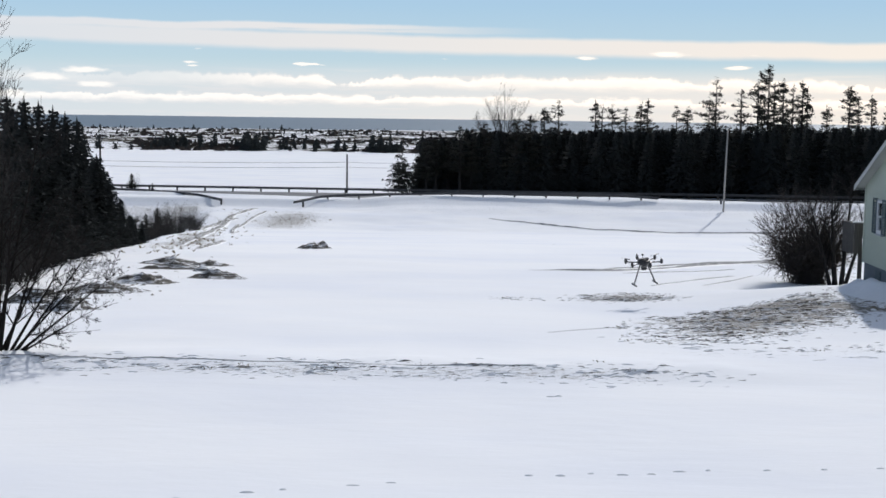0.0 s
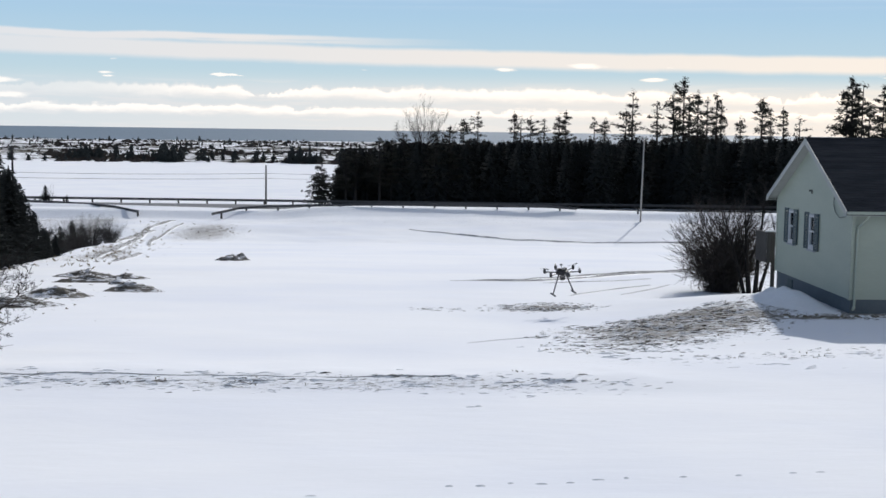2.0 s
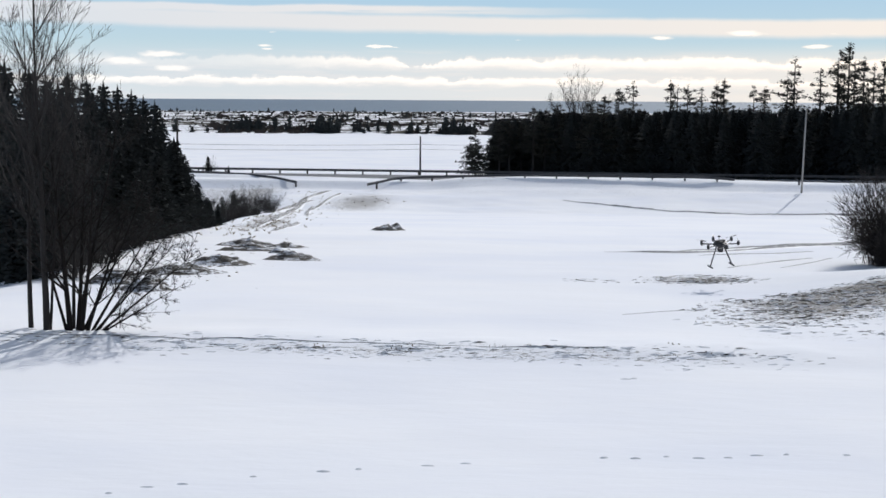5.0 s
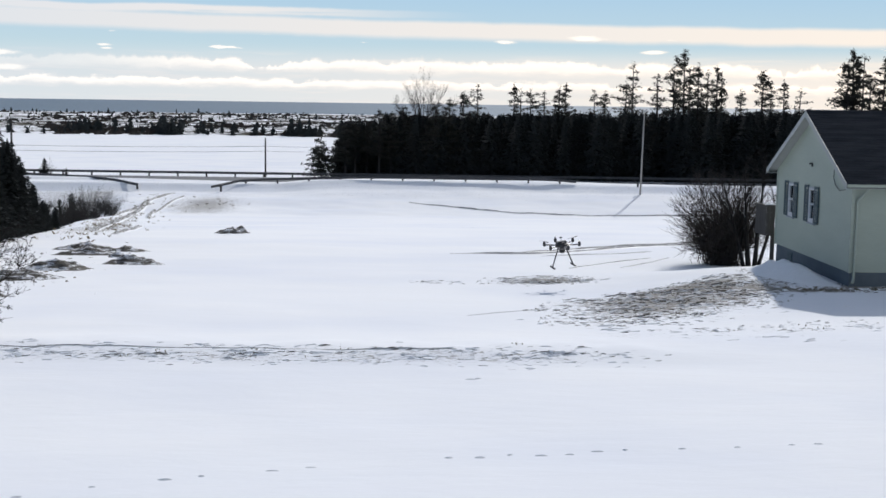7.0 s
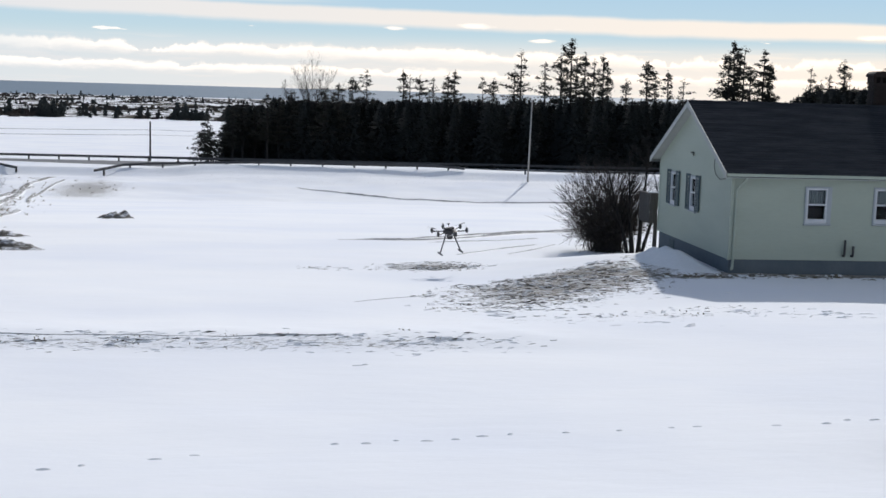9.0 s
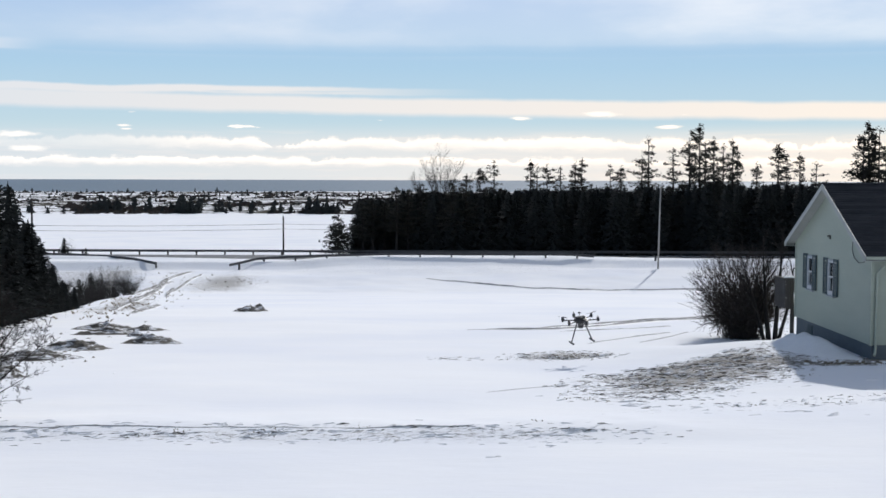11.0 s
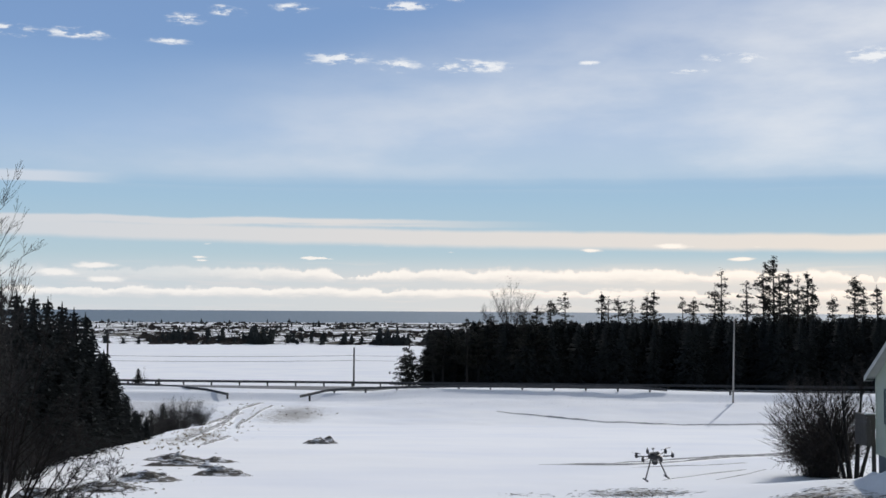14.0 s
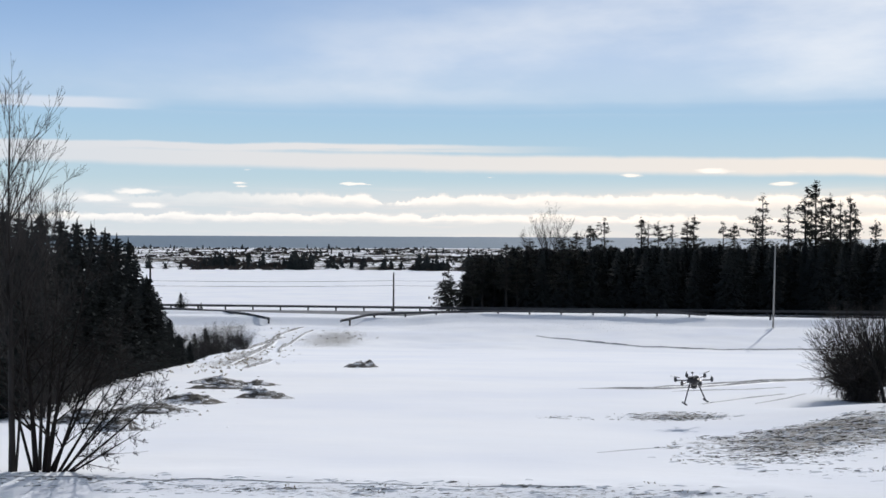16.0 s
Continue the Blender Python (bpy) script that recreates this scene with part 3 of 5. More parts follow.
def build_house():
    x0, x1, y0, y1 = HX, HX + HLEN, HY0, HY1
    house = thing("house", "pale green clapboard bungalow with charcoal shingle gable roof and shutters", "house")
    house.matrix_basis = HOUSE_TURN
    south = [(16.39, 17.03, 1.63, 2.60), (18.51, 19.13, 1.65, 2.61), (22.2, 23.1, 1.5, 2.6)]
    west = [(38.05, 38.58, 1.62, 2.62), (40.22, 40.75, 1.62, 2.62)]
    V = [box(p, q, y0, y0 + 0.18, b, c) for p, q, b, c in wall_slab(x0, x1, FOUND_Z, EAVE_Z + 0.1, south)]
    piece("wall", join(*V, siding(x0 - 0.004, x1, FOUND_Z, lambda a: EAVE_Z, y0, "y", [(h[0], h[1], h[2], h[3]) for h in south])), SIDING, house)
    V = [box(x0, x0 + 0.18, p, q, b, c) for p, q, b, c in wall_slab(y0 + 0.18, y1, FOUND_Z, EAVE_Z, west)]
    slope = (RIDGE_Z - EAVE_Z) / (HMID - y0 + 0.35)

    def gable(a):
        return EAVE_Z + 0.18 + slope * (HMID - y0 - abs(a - HMID)) - 0.16
    tri = ([(x0, y0, EAVE_Z), (x0, y1, EAVE_Z), (x0, HMID, gable(HMID)), (x0 + 0.18, y0, EAVE_Z), (x0 + 0.18, y1, EAVE_Z), (x0 + 0.18, HMID, gable(HMID))],
           [(0, 2, 1), (3, 4, 5), (0, 1, 4, 3), (1, 2, 5, 4), (2, 0, 3, 5)])
    piece("wall", join(*V, tri, siding(y0 - 0.004, y1, FOUND_Z, gable, x0, "x", west)), SIDING, house)
    piece("wall", box(x0, x1, y1, y1 + 0.18, FOUND_Z, EAVE_Z + 0.1), SIDING, house)
    piece("wall", join(box(x1 - 0.18, x1, y0 + 0.18, y1, FOUND_Z, EAVE_Z), ([(x1, y0, EAVE_Z), (x1, y1, EAVE_Z), (x1, HMID, gable(HMID)), (x1 - 0.18, y0, EAVE_Z), (x1 - 0.18, y1, EAVE_Z), (x1 - 0.18, HMID, gable(HMID))],
                       [(0, 1, 2), (3, 5, 4)])), SIDING, house)
    for cy in (y0, y1):
        piece("corner_board", box(x0 - 0.03, x0 + 0.07, cy - 0.03, cy + 0.07, FOUND_Z - 0.02, EAVE_Z + 0.05, 0.005), SIDING, house)
    base = piece("foundation", box(x0 + 0.03, x1 - 0.03, y0 + 0.03, y1 - 0.03, -1.4, FOUND_Z), CONCRETE, house, "blue-grey painted concrete foundation")
    piece("basement_vent", join(box(x0 + 0.0, x0 + 0.03, 40.25, 40.75, 0.02, 0.34, 0.006), *[box(x0 - 0.008, x0, 40.29, 40.71, 0.06 + 0.05 * i, 0.08 + 0.05 * i) for i in range(5)]), SHUTTER, base)
    # roof: two slopes in stepped courses, white barge boards, ridge cap
    over, rake = 0.36, 0.30
    run = HMID - y0 + over
    zr = RIDGE_Z
    sl = (RIDGE_Z - EAVE_Z) / run
    for sgn in (-1, 1):
        V, F = [], []
        n = 30
        for i in range(n):
            for t, lift in ((i / n, 0.004), ((i + 0.97) / n, 0.022)):
                yy, zz = HMID + sgn * run * t, zr - sl * run * t + lift
                V += [(x0 - rake, yy, zz), (x1 + rake, yy, zz)]
        F += [(2 * i, 2 * i + 1, 2 * i + 3, 2 * i + 2) for i in range(2 * n - 1)]
        under = len(V)
        for t in (0, 1):
            yy, zz = HMID + sgn * run * t, zr - sl * run * t - 0.12
            V += [(x0 - rake, yy, zz), (x1 + rake, yy, zz)]
        F += [(under, under + 2, under + 3, under + 1), (2 * (2 * n - 1), 2 * (2 * n - 1) + 1, under + 3, under + 2)]
        F += [tuple([2 * i for i in range(2 * n)] + [under + 2, under])[::-1], tuple([2 * i + 1 for i in range(2 * n)] + [under + 3, under + 1])]
        piece("roof", (V, F), SHINGLE, house, "charcoal asphalt shingles in courses")
        V = []
        for t in (0, 1):
            yy, zz = HMID + sgn * run * t, zr - sl * run * t
            V += [(x0 - rake - 0.03, yy, zz - 0.17), (x0 - rake - 0.004, yy, zz - 0.17), (x0 - rake - 0.004, yy, zz + 0.012), (x0 - rake - 0.03, yy, zz + 0.012)]
        piece("barge_board", (V, [(0, 1, 2, 3), (4, 7, 6, 5), (0, 4, 5, 1), (1, 5, 6, 2), (2, 6, 7, 3), (3, 7, 4, 0)]), TRIM, house, "white barge board")
        V = []
        for t in (0.03, 1):
            yy, zz = HMID + sgn * run * t, zr - sl * run * t - 0.125
            V += [(x0 - rake, yy, zz), (x0, yy, zz)]
        piece("soffit", (V, [(0, 1, 3, 2)]), TRIM, house)
        ye = HMID + sgn * run
        piece("gutter", box(x0 - rake, x1 + rake, min(ye, ye + sgn * 0.05), max(ye, ye + sgn * 0.05), EAVE_Z - 0.10, EAVE_Z - 0.01, 0.012), SIDING, house, "pale green gutter and fascia")
        yw = y0 if sgn < 0 else y1 + 0.18
        piece("soffit", box(x0 - rake, x1 + rake, min(ye, yw), max(ye, yw), EAVE_Z - 0.14, EAVE_Z - 0.12), TRIM, house)
    piece("ridge_cap", tube([(x0 - rake, HMID, zr + 0.0), (x1 + rake, HMID, zr + 0.0)], 0.05, 8), SHINGLE, house)
    for h in south:
        hung_window(house, pose((h[0] + h[1]) / 2, y0, h[2]), h[1] - h[0], h[3] - h[2], 0.52)
    for h in west:
        m = pose(x0, (h[0] + h[1]) / 2, h[2], 0, 0, -90)
        hung_window(house, m, h[1] - h[0], h[3] - h[2], 0.5)
        for d in (-0.50, 0.50):
            shutter(house, pose(x0 - 0.03, (h[0] + h[1]) / 2 + d, h[2] - 0.08, 0, 0, -90), 0.40, h[3] - h[2] + 0.16)
    piece("downspout", tube([(x0 + 0.35, y0 - 0.30, EAVE_Z - 0.12), (x0 + 0.33, y0 - 0.27, EAVE_Z - 0.2), (x0 + 0.14, y0 - 0.07, EAVE_Z - 0.5), (x0 + 0.12, y0 - 0.07, 0.34),
                             (x0 + 0.10, y0 - 0.12, 0.24), (x0 + 0.04, y0 - 0.22, 0.18)], 0.04, 8), SIDING, house, "pale green downspout at the corner")
    for px, h in ((17.63, 0.48), (17.89, 0.30)):
        piece("vent_pipe", tube([(px, y0 + 0.02, 0.60), (px, y0 - 0.10, 0.60), (px, y0 - 0.12, 0.64), (px, y0 - 0.12, 0.60 + h)], 0.036, 8), BLACK, house, "black plastic vent pipe")
    lamp = piece("wall_lamp", join(box(x0 - 0.06, x0 - 0.018, HMID - 0.025, HMID + 0.025, 3.30, 3.43, 0.01), tube([(x0 - 0.06, HMID, 3.41), (x0 - 0.12, HMID, 3.39)], [0.022, 0.03], 8)), BLACK, house, "small dark outdoor lamp high on the gable")
    piece("cable", tube([(x0 - 0.04, 36.25, 3.45), (x0 - 0.05, 36.3, 3.1), (x0 - 0.05, 36.1, 2.86), (x0 - 0.05, 35.7, 2.74), (x0 - 0.05, 35.2, 2.8)], 0.012, 5), CABLE, house)
    # chimney behind the ridge
    cx, cy, half = 20.45, HMID + 0.75, 0.25
    stack = piece("chimney", box(cx - half + 0.02, cx + half - 0.02, cy - half + 0.02, cy + half - 0.02, 3.6, 5.8), BACKLIT_MORTAR, house, "backlit-dark brick chimney with an arched cap")
    for dx in (-half + 0.03, -0.0, half - 0.03):
        piece("pier", box(cx + dx - 0.045, cx + dx + 0.045, cy - half, cy + half, 5.8, 6.04, 0.008), BRICK, stack)
    arc = [(-half - 0.05, 6.0)] + [(-(half + 0.05) * math.cos(math.pi * i / 12), 6.04 + 0.15 * math.sin(math.pi * i / 12)) for i in range(13)] + [(half + 0.05, 6.0)]
    V = [(cx + px, cy + e * (half + 0.05), pz) for e in (-1, 1) for px, pz in arc]
    n = len(arc)
    piece("cap", (V, [tuple(range(n))[::-1], tuple(range(n, 2 * n))] + [(i, (i + 1) % n, n + (i + 1) % n, n + i) for i in range(n)]), BRICK, stack, "arched masonry cap with two openings")
    bk = mesh_of("brick", *box(-0.095, 0.095, -0.045, 0.045, 0, 0.062, 0.006), BRICK)
    for r in range(16):
        z = 4.62 + r * 0.073
        o = 0.1 if r % 2 else 0.0
        for i in range(3):
            d = -0.2 + 0.2 * i + o - 0.05
            if abs(d) < 0.24:
                piece("brick", bk, None, stack, at=pose(cx + d, cy - half + 0.04, z))
                piece("brick", bk, None, stack, at=pose(cx - half + 0.04, cy + d, z, 0, 0, 90))
    return house


build_house()


def build_deck():
    """The grey deck behind the gable corner."""
    d = thing("deck", "weathered grey timber deck with solid board railing", "deck")
    x0, x1, y0, y1, fl = 14.22, 14.6, 42.7, 43.8, 0.80
    piece("floor", join(*[box(x0, x1 + 2.2, y0 + 0.145 * i, y0 + 0.145 * i + 0.135, fl - 0.04, fl) for i in range(8)]), TIMBER, d)
    for i in range(2):
        piece("board", box(x0 + 0.145 * i, x0 + 0.145 * i + 0.138, y0 - 0.03, y0, fl - 0.15, fl + 0.88, 0.005), TIMBER, d)
    for i in range(8):
        piece("board", box(x0 - 0.03, x0, y0 + 0.145 * i, y0 + 0.145 * i + 0.138, fl - 0.15, fl + 0.88, 0.005), TIMBER, d)
    piece("top_rail", join(box(x0 - 0.08, x1, y0 - 0.07, y0 + 0.06, fl + 0.88, fl + 0.93, 0.008), box(x0 - 0.08, x0 + 0.06, y0 + 0.06, y1, fl + 0.88, fl + 0.93, 0.008)), TIMBER, d)
    piece("snow", box(x0 - 0.07, x1, y0 - 0.06, y0 + 0.05, fl + 0.93, fl + 0.98, 0.02), SNOW, d, "snow lying on the rail")
    for px, py in ((x0 + 0.27, y0 + 0.1),):
        piece("post", box(px - 0.06, px + 0.06, py - 0.06, py + 0.06, -0.9, fl - 0.04, 0.01), TIMBER, d)


build_deck()


def drift(name, x, y, w, d, h, seed, label, turn=0.0, mat=None, rough=0.0):
    """A smooth, uneven heap on the ground."""
    rnd = random.Random(seed)
    n, rings = 48, 14
    V, F = [(x, y, ground_z(x, y) + h)], []
    ct, st = math.cos(radians(turn)), math.sin(radians(turn))
    for r in range(1, rings + 1):
        t = r / rings
        for i in range(n):
            a = 2 * math.pi * i / n
            k = 1 + 0.25 * noise.noise((math.cos(a) * 1.3, math.sin(a) * 1.3, seed * 3.1))
            u, v = w * t * k * math.cos(a), d * t * k * math.sin(a)
            px, py = x + u * ct - v * st, y + u * st + v * ct
            hh = h * (math.cos(math.pi * t) * 0.5 + 0.5) * (1 + 0.4 * noise.noise((px * 1.7, py * 1.7, seed)) + rough * noise.noise((px * 4.6, py * 4.6, seed)))
            V.append((px, py, ground_z(px, py) + hh - 0.04 * t))
    F += [(0, 1 + i, 1 + (i + 1) % n) for i in range(n)]
    for r in range(rings - 1):
        o = 1 + r * n
        F += [(o + i, o + n + i, o + n + (i + 1) % n, o + (i + 1) % n) for i in range(n)]
    return tagged(piece(name, (V, F), mat or SNOW, smooth=True), label, "snow drift")


drift("snow_drift", 13.15, 37.3, 1.15, 2.9, 0.42, 1, "rounded snow drift heaped against the gable wall", 8)


# ---------------------------------------------------------------- poles, cables and guardrails
def pole(x, y, base, top, lean=0.0, arm=True, lamp=False, r=0.14, mat=None, label=""):
    p = thing("utility_pole", label or "grey wooden utility pole beside the road", "utility pole", "poles along the road", (x, y, base))
    h = top - base
    piece("shaft", tube([(0, 0, -0.5), (lean * h * 0.5, 0, h * 0.5), (lean * h, 0, h)], [r, r * 0.88, r * 0.75], 10), mat or POLE, p, smooth=True)
    if arm:
        piece("crossarm", box(lean * h - 0.5, lean * h + 0.5, -0.16, -0.06, h - 0.7, h - 0.58, 0.01), TIMBER, p)
        for dx in (-0.4, 0.4):
            piece("insulator", tube([(lean * h + dx, -0.11, h - 0.58), (lean * h + dx, -0.11, h - 0.5), (lean * h + dx, -0.11, h - 0.42)], [0.05, 0.07, 0.03], 8), CONCRETE, p)
    if lamp:
        piece("bracket", tube([(lean * h, 0, h - 0.2), (lean * h, -0.6, h), (lean * h, -1.2, h + 0.05)], 0.03, 6), STEEL, p)
        piece("lamp_head", box(lean * h - 0.12, lean * h + 0.12, -1.6, -1.1, h - 0.02, h + 0.12, 0.03), STEEL, p)
    return p


# ---------------------------------------------------------------- trees
def spruce_mesh(seed, height, width, bare=0.08, density=1.0, droop=0.35, mat=None, ragged=0.25, taper=0.85, spray=0.32, core=0.55, wild=0.0):
    """Crown of a conifer: whorls of boughs, each a fan of small sprays."""
    r = random.Random(seed)
    V, F = [], []
    z = height * bare
    while z < height * 0.985:
        t = (z / height - bare) / (1 - bare)
        reach = width * (1 - t) ** taper * (0.55 + 0.45 * min(1, t * 6)) * (1 + r.uniform(-ragged, ragged)) + 0.10
        n = max(3, int((5 + 4 * (1 - t)) * density))
        a0 = r.uniform(0, 6.28)
        lean = wild * r.uniform(0.1, 0.55)
        gap = wild > 0.6 and t < 0.85 and r.random() < 0.18
        if gap:
            n = 2
        for i in range(n):
            a = a0 + 6.283 * i / n + r.uniform(-0.3, 0.3)
            length = reach * r.uniform(0.65 - 0.4 * wild, 1.1 + 0.15 * wild) * (1 + lean * math.cos(a - a0))
            zb = z + wild * r.uniform(-0.35, 0.35)
            if wild and r.random() < 0.12:
                continue
            ca, sa = math.cos(a), math.sin(a)
            tip = (r.uniform(0.0, 0.3) if t > 0.6 else r.uniform(-0.1, 0.12)) - droop * (1 - t) + wild * r.uniform(-0.2, 0.16)
            steps = max(2, int(length / 0.30))
            for s in range(steps):
                u = (s + 0.6) / steps
                cx, cy, cz = ca * length * u, sa * length * u, zb + tip * length * u * u + 0.04 * r.uniform(-1, 1)
                w = spray * (1.1 - u * 0.6) * (0.5 + 0.5 * min(1, length)) * r.uniform(0.75, 1.3)
                for side in (-1, 1):
                    b = a + side * r.uniform(0.4, 1.1)
                    ex, ey = math.cos(b) * w * 1.5, math.sin(b) * w * 1.5
                    ez = r.uniform(-0.16, 0.08)
                    qx, qy = -math.sin(b) * w * 0.36, math.cos(b) * w * 0.36
                    k = len(V)
                    V += [(cx, cy, cz), (cx + ex * 0.55 + qx, cy + ey * 0.55 + qy, cz + ez * 0.5 - 0.05), (cx + ex, cy + ey, cz + ez), (cx + ex * 0.55 - qx, cy + ey * 0.55 - qy, cz + ez * 0.5 + 0.07)]
                    F.append((k, k + 1, k + 2, k + 3))
        for i in range(0 if gap else int(7 * core * 2)):
            a, q = r.uniform(0, 6.28), reach * core * r.uniform(0.5, 1.1)
            ca, sa = math.cos(a), math.sin(a)
            k = len(V)
            V += [(ca * q * 0.3 - sa * q * 0.55, sa * q * 0.3 + ca * q * 0.55, z - 0.3), (ca * q * 0.3 + sa * q * 0.55, sa * q * 0.3 - ca * q * 0.55, z - 0.3), (ca * q + sa * q * 0.2, sa * q - ca * q * 0.2, z + r.uniform(-0.3, 0.1)), (ca * q * 0.2, sa * q * 0.2, z + 0.45)]
            F.append((k, k + 1, k + 2, k + 3))
        z += (0.24 + 0.14 * (1 - t)) / max(0.6, density) * (height / 9) ** 0.5
    k = len(V)
    V += [(0.04, 0, height * 0.9), (-0.03, 0.03, height * 0.9), (0, -0.04, height * 0.9), (0, 0, height * 1.02)]
    F += [(k, k + 1, k + 3), (k + 1, k + 2, k + 3), (k + 2, k, k + 3)]
    crown = mesh_of("crown", V, F, mat or SPRUCE)
    trunk = mesh_of("trunk", *tube([(0, 0, -0.4), (0.03, 0, height * 0.45), (0, 0.02, height * 0.95)], [0.018 * height, 0.011 * height, 0.004 * height], 7), BARK)
    return crown, trunk


SPRUCES = [(9.0, spruce_mesh(s, 9.0, 1.9 + 0.25 * (s % 3), 0.03, 1.15)) for s in range(1, 6)]
YOUNG = [(6.0, spruce_mesh(50 + s, 6.0, 2.2, 0.03, 1.25, 0.10, PINE, 0.4, 0.9, 0.34, 0.34, 0.4)) for s in range(3)]


def ragged_mesh(seed, height, width, bare, mat, lush=1.0, more=1):
    """A wind-torn conifer: level boughs of uneven reach, each tipped with a few dense tufts of needles."""
    r = random.Random(seed)
    V, F = [], []

    def tuft(cx, cy, cz, size, n):
        for _ in range(n):
            a, b = r.uniform(0, 6.283), r.gauss(0.1, 0.5)
            ux, uy, uz = math.cos(a) * math.cos(b), math.sin(a) * math.cos(b), math.sin(b)
            ox, oy, oz = cx + r.gauss(0, 0.35) * size, cy + r.gauss(0, 0.35) * size, cz + r.gauss(0, 0.22) * size
            q, w = size * r.uniform(0.5, 1.0), size * r.uniform(0.12, 0.22)
            k = len(V)
            V.extend([(ox - ux * q * 0.5, oy - uy * q * 0.5, oz - uz * q * 0.5), (ox - uy * w, oy + ux * w, oz - w * 0.6), (ox + ux * q * 0.5, oy + uy * q * 0.5, oz + uz * q * 0.5), (ox + uy * w, oy - ux * w, oz + w * 0.6)])
            F.append((k, k + 1, k + 2, k + 3))
    z = height * bare
    wind = r.uniform(0, 6.283)
    while z < height * 0.98:
        t = (z / height - bare) / (1 - bare)
        shape = (1 - t) ** 0.75 * (0.45 + 0.55 * min(1, t * 5)) + 0.05
        for _ in range(more * r.choice((1, 2, 2, 3, 3, 4))):
            a = r.uniform(0, 6.283)
            reach = width * shape * r.uniform(0.35, 1.25) * (1 + 0.3 * math.cos(a - wind))
            lift = r.uniform(-0.22, 0.12) + 0.35 * t
            zb = z + r.uniform(-0.3, 0.3)
            steps = max(1, int(reach / 0.42))
            for i in range(1, steps + 1):
                u = i / steps
                tuft(math.cos(a) * reach * u, math.sin(a) * reach * u, zb + lift * reach * u, 0.34 + 0.24 * r.random(), max(2, int((4 + 4 * u) * lush)))
            k = len(V)
            e = (math.cos(a) * reach, math.sin(a) * reach, zb + lift * reach)
            V.extend([(0, 0, zb - 0.04), e, (0, 0, zb + 0.05)])
            F.append((k, k + 1, k + 2))
        z += r.uniform(0.22, 0.5) * (1.5 if r.random() < 0.12 else 1.0)
    for i in range(5):
        tuft(0, 0, height * (0.95 + 0.015 * i), 0.3, 5)
    crown = mesh_of("crown", V, F, mat)
    lean = r.uniform(-0.15, 0.15)
    trunk = mesh_of("trunk", *tube([(0, 0, -0.4), (lean, 0, height * 0.45), (0, lean * 0.3, height * 0.97)], [0.016 * height, 0.010 * height, 0.003 * height], 7), BARK)
    return crown, trunk


SPARSE = [(14.0, ragged_mesh(20 + i, 14.0, 1.55 + 0.45 * (i % 3), 0.40 + 0.06 * (i % 3), PINE, 1.5 + 0.5 * (i % 2))) for i in range(1, 8)]
LUSH = [(14.0, ragged_mesh(120 + i, 14.0, 2.1 + 0.3 * (i % 2), 0.34, PINE, 3.0)) for i in range(4)]


def conifer(kind, x, y, z, height, seed, label, group, wide=1.0):
    full, (crown, trunk) = kind[seed % len(kind)]
    s = height / full
    t = thing("spruce_tree", label, "tree", group)
    t.matrix_basis = Matrix.LocRotScale((x, y, z), Euler((0, 0, seed * 2.4)), (s * wide, s * wide, s))
    piece("crown", crown, None, t)
    piece("trunk", trunk, None, t)
    return t


def at_angle(az, dist):
    return dist * math.sin(radians(az)), dist * math.cos(radians(az))


# dense spruce wood behind the road
rw = random.Random(5)
for i in range(300):
    az = -1.0 + 33.5 * (i + rw.uniform(0, 1)) / 300
    y = rw.choice((170.5, 174, 180, 187, 195)) + rw.uniform(-1.5, 2) + 4 * (az < 1)
    dist = y / math.cos(radians(az))
    x, y = at_angle(az, dist)
    y -= 0.055 * x
    top = EYE + dist * math.tan(radians(-0.62 + 0.024 * max(0.0, az - 3) + rw.uniform(-0.22, 0.04) - (0.35 if az < 1 else 0) + 0.6 * smoothstep(23.5, 24.6, az) + 0.2 * smoothstep(26, 27.5, az)))
    conifer(SPRUCES, x, y, -6.0, top + 6.0, i, "dark dense spruce in the wood behind the road", "spruces behind the road", 1.15 + rw.uniform(0, 0.3))
OPEN_GROWN = [(6.0, ragged_mesh(300 + i, 6.0, 2.1, 0.03, PINE, 1.5, 4)) for i in range(2)]
x, y = at_angle(-1.85, 171)
conifer(OPEN_GROWN, x, y, -5.9, 6.0, 2, "young spruce with tiered boughs standing apart by the guardrail", "spruces behind the road", 1.05)
x, y = at_angle(-0.95, 175)
conifer(OPEN_GROWN, x, y, -5.9, 5.4, 3, "young spruce at the corner of the wood", "spruces behind the road", 1.1)
for i, (az, el) in enumerate([(-0.75, -1.15), (-0.3, -0.75), (0.25, -0.95), (0.8, -0.45), (1.35, -0.55), (1.9, -0.3), (3.4, -0.1), (4.0, 0.1)]):
    x, y = at_angle(az, 169 + 2 * (i % 3))
    conifer(LUSH, x, y, -6.0, EYE + 170 * math.tan(radians(el)) + 6.0, i, "dark ragged spruce at the open corner of the wood", "spruces behind the road", 1.35)
